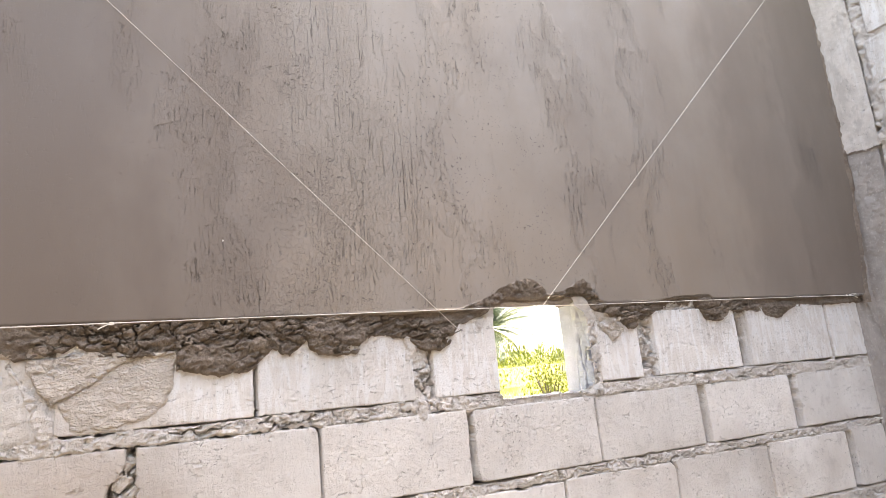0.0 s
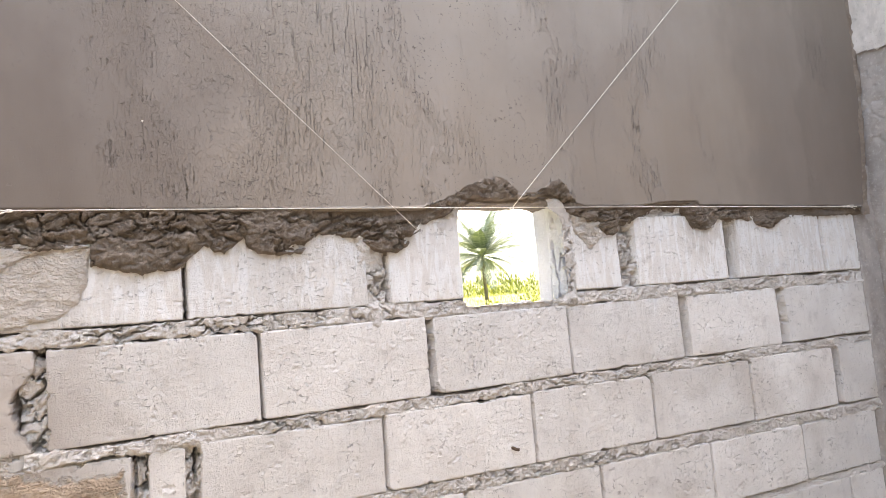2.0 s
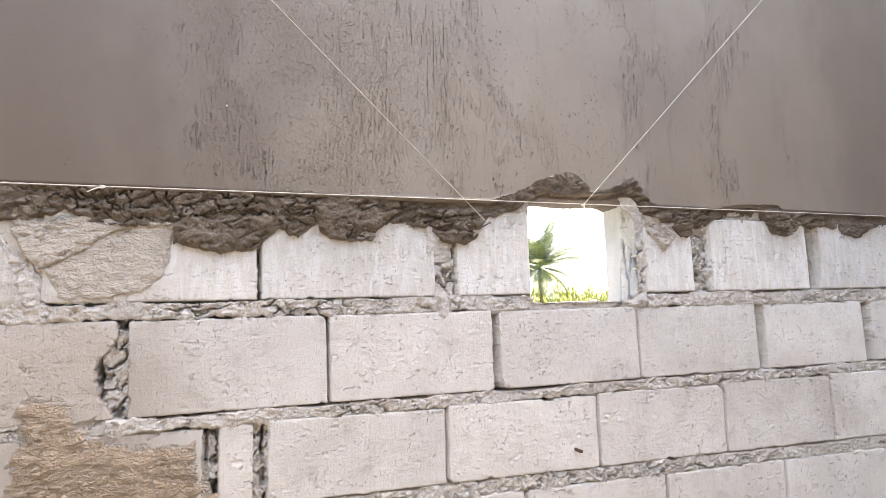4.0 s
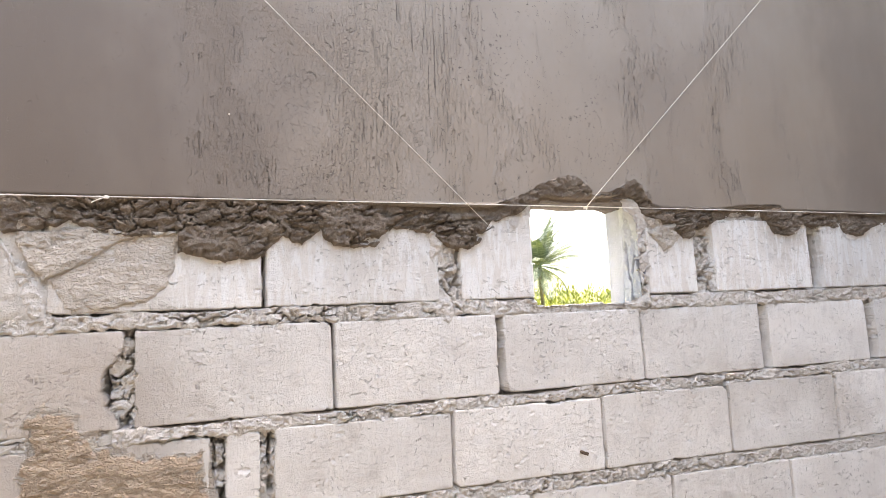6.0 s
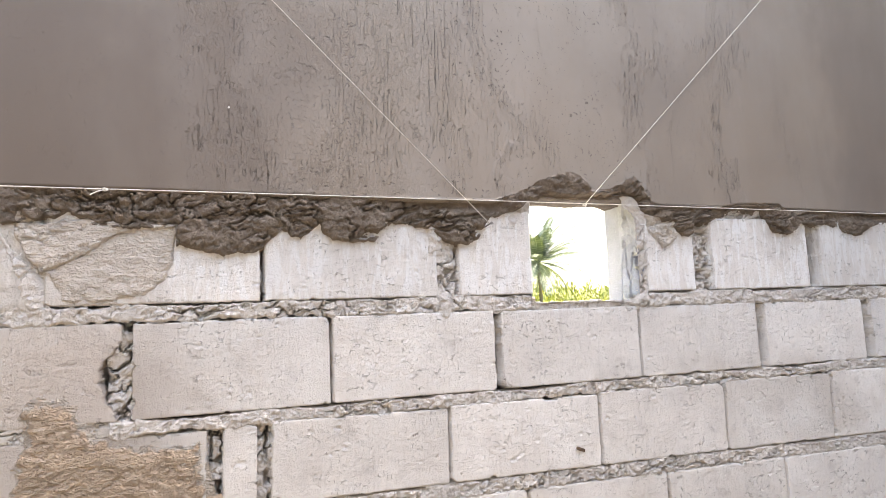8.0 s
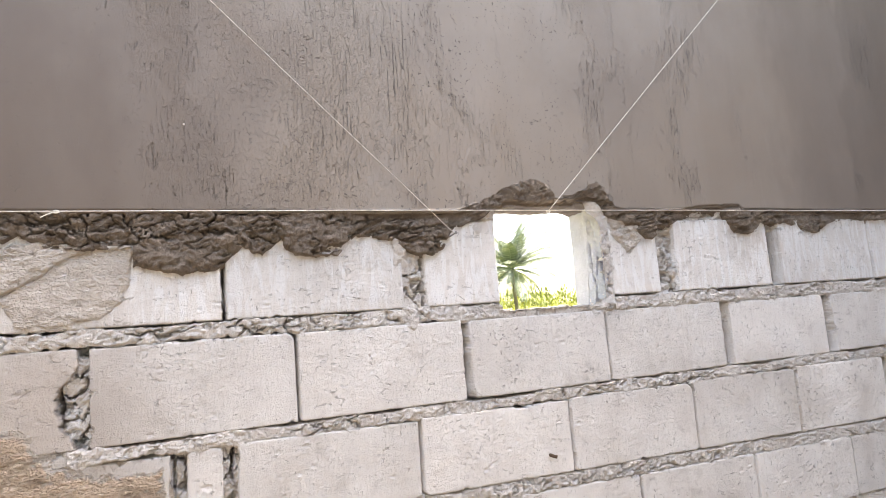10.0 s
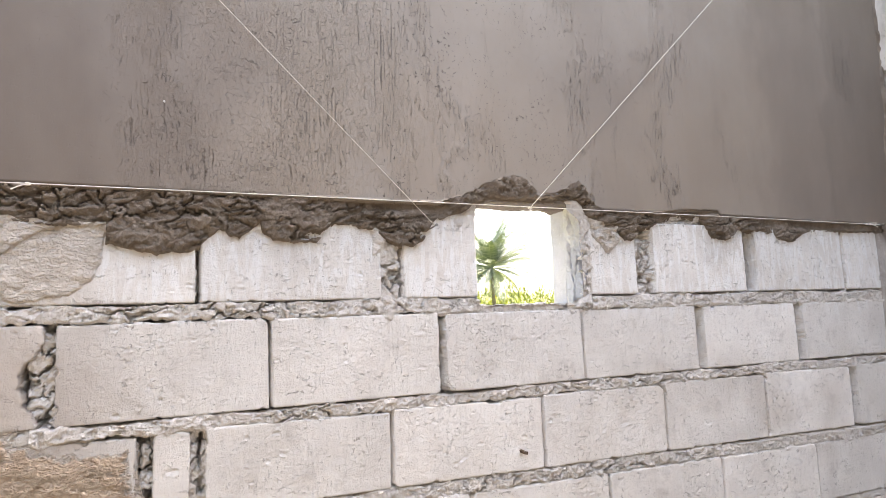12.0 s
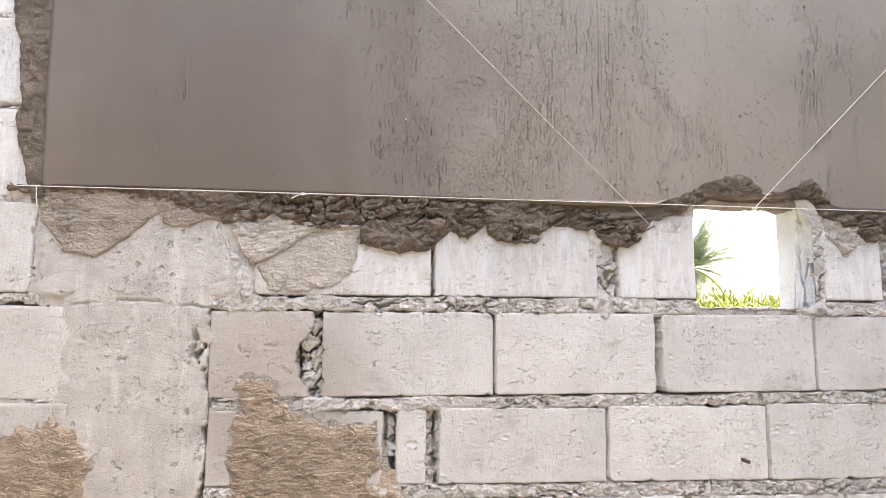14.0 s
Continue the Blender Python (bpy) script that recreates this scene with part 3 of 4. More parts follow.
def lay(courses, place, parent, seed):
    """Courses of blocks: each is bottom and top heights at two ends, and the blocks' ends along it."""
    k = seed
    for b0, b1, t0, t1, spans in courses:
        for x0, x1 in spans:
            k += 1
            rnd = random.Random(k)
            mid = (x0 + x1) / 2
            low, high = b0 + (b1 - b0) * mid / 2, t0 + (t1 - t0) * mid / 2
            big = RADII.get(k) or [rnd.choice((0.003, 0.004, 0.006, 0.006, 0.011)) for _ in range(4)]
            if low > 0.75 and mid < 2.6 and x1 > -0.95:
                x, z, y, keep = block_relief(x1 - x0, high - low, k, big, BITES.get(k, 0.0), 0.0026 if seed < 300 else 0.0042)
                ob = sheet("block", x, z, y, BLOCK, parent, "", keep)
            else:
                ob = part("block", block_mesh(x1 - x0, high - low, 0.08, k, big), BLOCK, parent)
            tilt = math.atan((b1 - b0) / 2) + rnd.uniform(-0.002, 0.002)
            ob.matrix_basis = place(x0, low + (b1 - b0) * (x0 - mid) / 2, rnd.uniform(-0.0025, 0.0015), tilt)


def on_north(x, z, y, tilt):
    return Matrix.Translation((x, y, z)) @ Matrix.Rotation(-tilt, 4, "Y")


# broken arrises and rounded corners (lower left, lower right, upper right, upper left) of single blocks, by laying order
BITES = {108: 0.034}
RADII = {109: (0.004, 0.004, 0.020, 0.003), 111: (0.018, 0.004, 0.004, 0.015), 112: (0.003, 0.006, 0.004, 0.012), 113: (0.004, 0.007, 0.018, 0.004),
         118: (0.014, 0.004, 0.005, 0.006), 119: (0.010, 0.012, 0.022, 0.008), 116: (0.012, 0.010, 0.010, 0.016), 105: (0.004, 0.004, 0.010, 0.012)}
COURSES = [
    (1.447, 1.469, 1.655, 1.668, [(-0.139, 0.258), (0.264, 0.655), (0.708, 0.903), (1.243, 1.402), (1.464, 1.824), (1.872, 2.277), (2.292, 2.474)]),
    (1.222, 1.250, 1.412, 1.430, [(-0.226, -0.002), (0.016, 0.405), (0.409, 0.796), (0.812, 1.206), (1.210, 1.608), (1.638, 2.028), (2.062, 2.474)]),
    (1.035, 1.031, 1.195, 1.220, [(-0.222, 0.155), (0.184, 0.252), (0.279, 0.669), (0.675, 1.069), (1.074, 1.467), (1.471, 1.861), (1.866, 2.256), (2.288, 2.470)]),
    (0.820, 0.820, 1.004, 0.995, [(-0.220, 0.055), (0.062, 0.452), (0.472, 0.862), (0.869, 1.263), (1.268, 1.660), (1.665, 2.060), (2.064, 2.440)]),
] + [(low, low, low + 0.187, low + 0.187, [(-0.220, 0.270 - shift)] + [(0.276 - shift + 0.398 * k, 0.668 - shift + 0.398 * k) for k in range(5)] + [(2.266 - shift, 2.440)])
     for low, shift in ((0.612, 0.0), (0.405, 0.21), (0.205, 0.0), (0.004, 0.21))]
LEFT_COURSES = [(z, z, z + 0.197, z + 0.197, [(-1.312 - s, -0.915 - s), (-0.906 - s, -0.505)])
                for z, s in ((0.006, 0.0), (0.206, 0.2), (0.410, 0.0), (0.612, 0.2), (0.814, 0.0), (1.014, 0.2), (1.216, 0.0))]
LEFT_COURSES += [(z, z, z + 0.197, z + 0.197, [(-1.312 - s, -0.915 - s), (-0.906 - s, -0.60)])
                 for z, s in ((1.437, 0.2), (1.645, 0.0), (1.850, 0.2), (2.055, 0.0), (2.260, 0.2), (2.465, 0.0))]
lay(COURSES, on_north, wall, 100)
lay(LEFT_COURSES, on_north, wall, 300)
lay([(1.447, 1.469, 1.655, 1.668, [(-0.245, -0.147)])], on_north, wall, 400)


# ---------------------------------------------------------------- mortar in the joints
def bed(name, x0, x1, low, high, seed, parent, back=0.008, lump=0.010, gap=0.003, mat=JOINT, cell=0.0022, label=""):
    """A bed joint: mortar squeezed out unevenly between two courses, shrunk from the upper one."""
    rows = 20
    x = np.linspace(x0, x1, max(4, int((x1 - x0) / cell)))
    lo = along(x, low) - 0.003 - 0.010 * np.clip(rough(x, x * 0, 0.06, seed), -0.5, 1) - 0.006 * rough(x, x * 0, 0.014, seed + 1)
    hi = along(x, high) - gap + 0.003 + 0.007 * rough(x, x * 0, 0.09, seed + 3) + 0.005 * rough(x, x * 0, 0.015, seed + 4)
    v = np.linspace(0, 1, rows)[:, None]
    z = lo + (hi - lo) * v
    xx = np.repeat(x[None], rows, 0)
    foot, head = ramp(0, 0.16, v), ramp(0, 0.07, 1 - v)
    wob = 0.006 * rough(xx, z, 0.02, seed + 5)
    lumps = 0.35 * rough(xx, z, 0.05, seed + 9, 3) + 0.22 * chunks(xx * 0.6 + 1.6 * wob, z + wob, 0.024, seed + 21) + 0.45 * rough(xx * 0.9, z, 0.011, seed + 31, 3) + 0.34 * rough(xx, z, 0.0055, seed + 33, 2)
    y = back - 0.003 - lump * lumps
    y = y + 0.018 * clefts(xx * 0.5 + 1.8 * wob, z + 1.4 * wob, 0.036, seed + 41, 0.065, 0.05) + 0.006 * clefts(xx, z, 0.010, seed + 43, 0.22, -0.25)
    y = y + (0.005 - y) * (1 - foot)
    y = y + (0.040 - y) * (1 - head)
    return sheet(name, xx, z, y, mat, parent, label)


def perpend(x0, x1, z0, z1, seed, back=0.012, lump=0.004, mat=JOINT, split=None):
    """An upright joint, filled to some way behind the blocks' faces."""
    rows = max(6, int((z1 - z0) / 0.002))
    x = np.linspace(x0 - 0.004, x1 + 0.004, 28)[None]
    z = np.linspace(z0, z1, rows)[:, None]
    xx, zz = np.repeat(x, rows, 0), np.repeat(z, 28, 1)
    wob = 0.008 * rough(xx, zz, 0.02, seed + 5)
    y = back - lump * (0.5 * rough(xx, zz, 0.04, seed, 3) + 0.3 * chunks(xx + 1.5 * wob, zz + 1.5 * wob, 0.028, seed + 7) + 0.5 * rough(xx, zz, 0.013, seed + 9, 3) + 0.3 * rough(xx, zz, 0.006, seed + 11, 2))
    y = y + (1.4 * lump + 0.008) * clefts(xx * 0.9 + 2 * wob, zz * 0.8 + 2 * wob, 0.034, seed + 41, 0.13, 0.1)
    y = y + 1.6 * lump * ramp(0.35, 0.6, rough(xx, zz, 0.03, seed + 51, 3))
    if split is not None:
        off = np.abs(xx - x0 - split * (x1 - x0) - 0.006 * rough(zz, zz * 0, 0.05, seed + 61, 3))
        y = y + 0.045 * (1 - ramp(0.002, 0.0045, off)) * ramp(-0.35, 0.0, rough(zz, zz * 0, 0.09, seed + 63, 2))
    return sheet("mortar_joint", xx, zz, y, mat, wall)


bed("mortar_joint", -0.245, 0.905, [(0, 1.412), (2, 1.430)], [(0, 1.447), (2, 1.469)], 1, wall, 0.002, 0.011)
bed("mortar_joint", 0.905, 1.24, [(0, 1.412), (2, 1.426)], [(0, 1.435), (2, 1.438)], 2, wall, 0.004, 0.008, 0.0)
bed("mortar_joint", 1.24, 2.475, [(0, 1.412), (2, 1.430)], [(0, 1.447), (2, 1.469)], 3, wall, 0.002, 0.011)
bed("mortar_joint", -0.22, -0.02, [(0, 1.195), (2, 1.220)], [(0, 1.222), (2, 1.250)], 14, wall, 0.006, 0.003, -0.002, CAST)
bed("mortar_joint", -0.02, 2.475, [(0, 1.195), (2, 1.220)], [(0, 1.222), (2, 1.250)], 4, wall, 0.002, 0.011)
bed("mortar_joint", -0.22, 2.475, [(0, 1.004), (2, 0.995)], [(0, 1.035), (2, 1.031)], 5, wall, 0.002, 0.011)
for k, h in enumerate((0.806, 0.599, 0.393, 0.193)):
    bed("mortar_joint", -0.22, 2.46, [(0, h - 0.008)], [(0, h + 0.014)], 6 + k, wall, 0.007, 0.010, cell=0.006)
bed("mortar_joint", -0.14, 0.905, [(0, 1.655), (2, 1.668)], [(0, 1.70)], 11, wall, 0.008, 0.010)
bed("mortar_joint", 1.228, 2.475, [(0, 1.655), (2, 1.668)], [(0, 1.70)], 12, wall, 0.008, 0.010)
perpend(0.653, 0.710, 1.44, 1.66, 31, 0.004, 0.009, split=0.84)
perpend(1.400, 1.466, 1.45, 1.67, 32, 0.012, 0.020)
# GREY in the deep upright joints puts their shade into the mortar's colour
perpend(1.822, 1.874, 1.455, 1.67, 33, 0.044, 0.003, GREY, split=0.9)
perpend(2.275, 2.294, 1.455, 1.67, 34, 0.008, 0.006)
perpend(1.222, 1.245, 1.45, 1.68, 35, 0.002, 0.010)
perpend(-0.044, 0.018, 1.20, 1.42, 36, 0.018, 0.014, split=0.14)
perpend(0.794, 0.814, 1.24, 1.42, 37, 0.052, 0.008, GREY)
perpend(1.606, 1.640, 1.245, 1.44, 38, 0.058, 0.004, GREY)
perpend(2.026, 2.064, 1.25, 1.44, 39, 0.058, 0.004, GREY)
perpend(2.254, 2.290, 1.02, 1.23, 44, 0.050, 0.008, GREY)
perpend(0.153, 0.186, 1.02, 1.20, 40, 0.015, 0.016, split=0.2)
perpend(0.450, 0.474, 0.82, 1.00, 42, 0.022, 0.016)
perpend(0.250, 0.281, 1.02, 1.20, 41, 0.015, 0.016, split=0.75)
for k, h in enumerate((1.213, 1.427, 1.640, 1.847, 2.052, 2.257)):
    bed("mortar_joint", -1.5, -0.48 if h < 1.3 else -0.58, [(0, h - 0.006)], [(0, h + 0.008)], 50 + k, wall, 0.004, 0.006, 0.002)

# cast tie column between the two stretches of blocks
xx, zz = np.meshgrid(np.arange(-0.53, -0.205, 0.003), np.arange(0.7, 1.665, 0.003))
ragged = ramp(-0.219, -0.231, xx + 0.014 * rough(xx, zz, 0.05, 62, 2) + 0.010 * rough(xx, zz, 0.016, 66, 3))
left = ramp(-0.53, -0.49, xx + 0.02 * rough(xx, zz, 0.05, 61))
some = ramp(-0.2, 0.3, rough(xx, zz, 0.09, 601, 2))
pit = ramp(0.36, 0.55, rough(xx * 0.9, zz, 0.021, 602, 3)) * some
lip = ramp(0.36, 0.55, rough(xx * 0.9, zz + 0.006, 0.021, 602, 3)) * some
crack = 1 - ramp(0.0005, 0.004, np.abs(zz - 1.420 - 0.012 * rough(xx, zz * 0, 0.07, 603, 4)))
edge = ramp(-0.275, -0.240, xx) * ramp(0.38, 0.55, rough(xx * 1.2, zz * 0.8, 0.028, 605, 3))
sheet("tie_column", xx, zz, 0.050 * (1 - ragged) + 0.004 * (1 - left) - 0.0035 - 0.0028 * left * rough(xx, zz, 0.07, 63, 4)
      + 0.0055 * pit - 0.0022 * lip + 0.007 * crack * left * ramp(-0.3, 0.2, rough(xx, zz * 0, 0.05, 604, 3)) + 0.030 * edge, CAST, wall, "pale cast concrete tie column with small pits")
bm = bmesh.new()
box(bm, -0.53, -0.228, -0.001, 0.06, 0.0, 0.72)
part("column_foot", bm, CAST, wall)
# thin old render over the top course beside the column
splat("old_render", [(-0.60, 1.425), (-0.16, 1.432), (-0.150, 1.50), (-0.165, 1.68), (-0.60, 1.68)], 0.004, CAST, wall, 70,
      "thin pale old render", 0.02, 0.002, 0.06, 0.005, 0.012)
# rough cast strip in the far corner; its grey includes the corner's shade
xx, zz = np.meshgrid(np.arange(2.455, RIGHT + 0.01, 0.004), np.arange(0.0, 2.6, 0.004))
sheet("corner_mortar", xx, zz, 0.020 - 0.022 * ramp(2.460, 2.482, xx + 0.006 * rough(xx, zz, 0.05, 64)) - 0.005 * rough(xx, zz, 0.08, 65, 4) + 0.012 * clefts(xx * 1.4, zz * 0.45, 0.08, 68, 0.06, 0.0) + 0.002 * rough(xx, zz, 0.012, 69, 2), GREY, wall, "grey mortar strip in the wall corner, darker for the shade there")

# ---------------------------------------------------------------- thrown mortar
splat("dry_mortar", [(-0.145, 1.515), (-0.075, 1.547), (-0.017, 1.594), (0.024, 1.606), (0.10, 1.612), (0.086, 1.558), (0.075, 1.507), (0.031, 1.464), (-0.024, 1.449), (-0.110, 1.453)],
      0.006, SAND, wall, 80, "pale sandy dry mortar smear", edge=0.006)
splat("dry_mortar", [(-0.19, 1.600), (-0.08, 1.615), (0.10, 1.610), (0.09, 1.600), (0.024, 1.594), (-0.017, 1.588), (-0.075, 1.541), (-0.145, 1.509), (-0.166, 1.535), (-0.19, 1.58)],
      0.012, SAND, wall, 87, "pale sandy dry mortar smear", edge=0.003, ragged=0.005, cell=0.0022)
splat("dry_mortar", [(-0.592, 1.668), (-0.592, 1.595), (-0.541, 1.529), (-0.477, 1.513), (-0.427, 1.543), (-0.383, 1.584), (-0.330, 1.632), (-0.32, 1.668)],
      0.011, TAN, wall, 94, "brown half-dry sandy mortar smear", edge=0.006, ragged=0.006)
splat("dry_mortar", [(-0.350, 1.66), (-0.337, 1.598), (-0.312, 1.589), (-0.271, 1.594), (-0.254, 1.607), (-0.168, 1.604), (-0.145, 1.618), (-0.09, 1.65)],
      0.012, TAN, wall, 99, "brown half-dry sandy mortar smear", edge=0.004, ragged=0.005)
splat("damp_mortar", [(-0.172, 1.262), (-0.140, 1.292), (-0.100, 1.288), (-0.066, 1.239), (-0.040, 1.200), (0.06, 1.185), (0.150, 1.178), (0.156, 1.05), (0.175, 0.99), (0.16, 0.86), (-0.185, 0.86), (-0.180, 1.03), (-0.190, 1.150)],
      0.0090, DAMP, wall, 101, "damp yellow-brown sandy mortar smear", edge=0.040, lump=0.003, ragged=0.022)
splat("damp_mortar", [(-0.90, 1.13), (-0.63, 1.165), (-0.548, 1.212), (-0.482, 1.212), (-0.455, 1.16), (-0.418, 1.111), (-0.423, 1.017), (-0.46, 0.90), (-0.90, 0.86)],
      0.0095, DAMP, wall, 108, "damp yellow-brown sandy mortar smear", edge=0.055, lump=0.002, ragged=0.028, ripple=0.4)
splat("soaked_mortar", [(-0.205, 1.020), (0.0, 1.035), (0.10, 1.050), (0.150, 1.060), (0.20, 1.040), (0.235, 0.975), (0.21, 0.86), (-0.205, 0.86)],
      0.016, SOAK, wall, 115, "soaked red-brown sandy mortar smear", edge=0.085, lump=0.003, ragged=0.020)
splat("dry_mortar", [(0.22, 1.005), (0.33, 1.000), (0.335, 0.95), (0.29, 0.90), (0.22, 0.90)],
      0.006, SAND, wall, 122, "pale sandy dry mortar smear")
splat("dry_mortar", [(1.246, 1.665), (1.335, 1.665), (1.345, 1.61), (1.325, 1.582), (1.295, 1.575), (1.275, 1.60), (1.250, 1.62)],
      0.007, SAND, wall, 129, "grey dry mortar splash", edge=0.005, lump=0.008, size=0.02)
splat("dry_mortar", [(0.615, 1.63), (0.668, 1.62), (0.664, 1.56), (0.632, 1.552), (0.628, 1.59)],
      0.006, JOINT, wall, 136, lump=0.007, size=0.022, label="grey dry mortar splash")
splat("dry_mortar", [(0.655, 1.455), (0.690, 1.455), (0.688, 1.405), (0.672, 1.398), (0.660, 1.41)],
      0.006, JOINT, wall, 143, "grey dry mortar splash")
splat("dry_mortar", [(0.83, 1.66), (0.875, 1.66), (0.872, 1.625), (0.85, 1.618)],
      0.004, JOINT, wall, 150, lump=0.007, size=0.022, label="grey dry mortar splash")
splat("dry_mortar", [(1.182, 1.712), (1.245, 1.712), (1.250, 1.640), (1.226, 1.640), (1.214, 1.675), (1.192, 1.690)],
      0.004, JOINT, wall, 157, lump=0.007, size=0.022, label="pale mortar lump")
splat("dry_mortar", [(0.855, 1.708), (0.908, 1.712), (0.900, 1.684), (0.893, 1.660), (0.870, 1.645)],
      0.004, JOINT, wall, 164, lump=0.007, size=0.022, label="pale mortar lump")
splat("dry_mortar", [(-0.235, 1.60), (-0.215, 1.60), (-0.145, 1.50), (-0.135, 1.43), (-0.165, 1.425), (-0.185, 1.50)],
      0.007, JOINT, wall, 171, "grey dry mortar splash")
splat("dry_mortar", [(1.17, 1.43), (1.235, 1.455), (1.26, 1.44), (1.225, 1.41)],
      0.006, CAST, wall, 178, lump=0.007, size=0.022, label="pale mortar lump")

# bent stub of tie wire standing out of a block
verts, faces = cord_mesh([(1.003, 0.02, 1.081), (1.003, -0.006, 1.081), (1.006, -0.013, 1.079), (1.013, -0.016, 1.077)], 0.0042, 8)
raw("wire_stub", verts, faces, RUST, wall, "short rusty tie wire stub")

# ---------------------------------------------------------------- plaster coat
STRING = [(-0.64, 1.664), (0.60, 1.674), (1.40, 1.687), (2.46, 1.692)]
UPPER = [(0.787, 0.0), (0.833, 0.012), (0.888, 0.028), (0.921, 0.049), (0.970, 0.067), (1.011, 0.073), (1.052, 0.060), (1.066, 0.033), (1.091, 0.026), (1.134, 0.034),
         (1.171, 0.055), (1.199, 0.067), (1.224, 0.050), (1.231, 0.030), (1.256, 0.008), (1.283, 0.0), (1.50, 0.0), (1.55, 0.007), (1.60, 0.012), (1.70, 0.008), (1.72, 0.0)]
LOWER_WEST = [(-0.64, 1.655), (-0.50, 1.652), (-0.34, 1.640), (-0.25, 1.622), (-0.21, 1.601), (-0.132, 1.614), (-0.100, 1.628), (-0.060, 1.600), (0.025, 1.594), (0.092, 1.603), (0.089, 1.565),
              (0.157, 1.551), (0.184, 1.545), (0.245, 1.553), (0.286, 1.581), (0.300, 1.598), (0.340, 1.582), (0.383, 1.616), (0.388, 1.595), (0.419, 1.579), (0.502, 1.579), (0.545, 1.618), (0.589, 1.620), (0.637, 1.608)]
LOWER_EAST = [(0.685, 1.577), (0.728, 1.577), (0.757, 1.591), (0.789, 1.640), (0.860, 1.662), (0.905, 1.695), (0.94, 1.706), (1.13, 1.708), (1.17, 1.716), (1.21, 1.712), (1.245, 1.664), (1.324, 1.640),
              (1.367, 1.612), (1.386, 1.609), (1.400, 1.646), (1.469, 1.653), (1.542, 1.684), (1.650, 1.688), (1.692, 1.624), (1.746, 1.620), (1.795, 1.651), (1.956, 1.652), (1.971, 1.628), (2.048, 1.624), (2.098, 1.660), (2.65, 1.672)]
LOWER = LOWER_WEST + LOWER_EAST
PROUD = 0.022

xs = np.arange(-0.60, RIGHT + 0.001, 0.005)
start = along(xs, STRING) + along(xs, UPPER) + (0.005 * rough(xs, xs * 0, 0.045, 5, 4) + 0.003 * rough(xs, xs * 0, 0.012, 6)) * (along(xs, UPPER) > 0.002)
v = np.concatenate([[0, 0, 0.0015, 0.004], np.linspace(0.012, 1, 60) ** 1.4])[:, None]
z = start + (TOP - start) * v
x = np.repeat(xs[None], len(v), 0).copy()
wander = along(z[:, 0], [(1.66, -0.592), (1.90, -0.600), (2.2, -0.606), (3.3, -0.62)])
share = ramp(-0.45, -0.60, x)
lean = along(z[:, 0], [(1.69, -0.078), (2.13, -0.010), (2.6, 0.0), (3.3, 0.0)])
x += ramp(RIGHT - 0.4, RIGHT, x) * (lean[:, None] + 0.002 * rough(z, z * 0, 0.12, 18, 3))
x += share * (wander[:, None] + 0.60 + 0.001 * rough(z, z * 0, 0.06, 8))
y = -PROUD + 0.0014 * rough(x, z, 0.5, 9, 3)
y[0] = 0.01
y[1] += 0.004
y[2] += 0.001
y[:, 0] = 0.01
y[:, 1] += 0.004
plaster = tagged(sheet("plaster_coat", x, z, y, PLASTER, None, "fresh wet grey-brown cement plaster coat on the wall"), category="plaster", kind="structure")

# torn rim of wet mortar hanging below the straight edge and round the opening's head
x, z = np.meshgrid(np.arange(-0.66, RIGHT, 0.002), np.arange(1.535, 1.80, 0.002))
notch = ramp(0.002, 0.02, along(x, UPPER))
up = along(x, STRING) + along(x, UPPER) + 0.004 * notch * (1 + 1.4 * rough(x, z, 0.02, 22) + 0.8 * rough(x, z, 0.05, 23))
low = along(x, LOWER) + 0.006 * rough(x, z, 0.035, 20, 3) + 0.005 * rough(x, z, 0.014, 21, 3)
d = np.minimum(z - low, up - z)
inner = ramp(-0.001, 0.0035, z - low)
hollow = ramp(0.034, 0.008, up - z + 0.010 * rough(x, z, 0.04, 29)) * (1 - notch) * ramp(-0.3, 0.25, rough(x, z * 0, 0.22, 30, 2))
body = 0.015 + 0.008 * ramp(0.0, 0.04, z - low) + 0.004 * notch * ramp(0.03, 0.0, up - z) - 0.013 * hollow
wob = 0.016 * rough(x, z, 0.06, 24, 4)
folds = 0.006 * rough(x * 0.7, z * 1.3, 0.09, 25, 3) + 0.0042 * chunks(x * 0.6 + 2.2 * wob, z * 1.1 + 2.2 * wob, 0.032, 27) + 0.0055 * rough(x * 0.7, z * 1.2, 0.018, 28, 3) + 0.0080 * rough(x * 0.85, z, 0.0088, 31, 2)
ledge = z - (0.45 * low + 0.55 * up) - 0.016 * rough(x, z * 0, 0.11, 32, 4)
tears = 0.020 * clefts(x * 0.40 + 2.4 * wob, z + 1.8 * wob, 0.058, 41, 0.055, 0.0) + 0.011 * clefts(x * 0.55 + wob, z + wob, 0.024, 43, 0.13, -0.12)
tears = tears + 0.009 * ramp(0.0, 0.003, ledge) * ramp(0.030, 0.004, ledge) * ramp(-0.4, 0.1, rough(x, z * 0, 0.16, 38, 2)) * (1 - notch)
y = 0.006 - (np.maximum(body + folds * (1 - 0.6 * hollow) - tears, 0.002) + 0.004) * inner
y = np.maximum(y, -PROUD - 0.004 - 0.003 * notch)
sheet("torn_edge", x, z, y, WET, plaster, "dark wet torn mortar edge", (d > -0.005))
# rough upright rim at the coat's far end
x, z = np.meshgrid(np.arange(-0.76, -0.575, 0.0035), np.arange(1.64, 3.2, 0.0035))
edge_x = along(z, [(1.64, -0.615), (1.70, -0.634), (1.78, -0.660), (1.92, -0.660), (2.09, -0.694), (3.3, -0.72)]) + 0.008 * rough(z, x, 0.035, 33, 4)
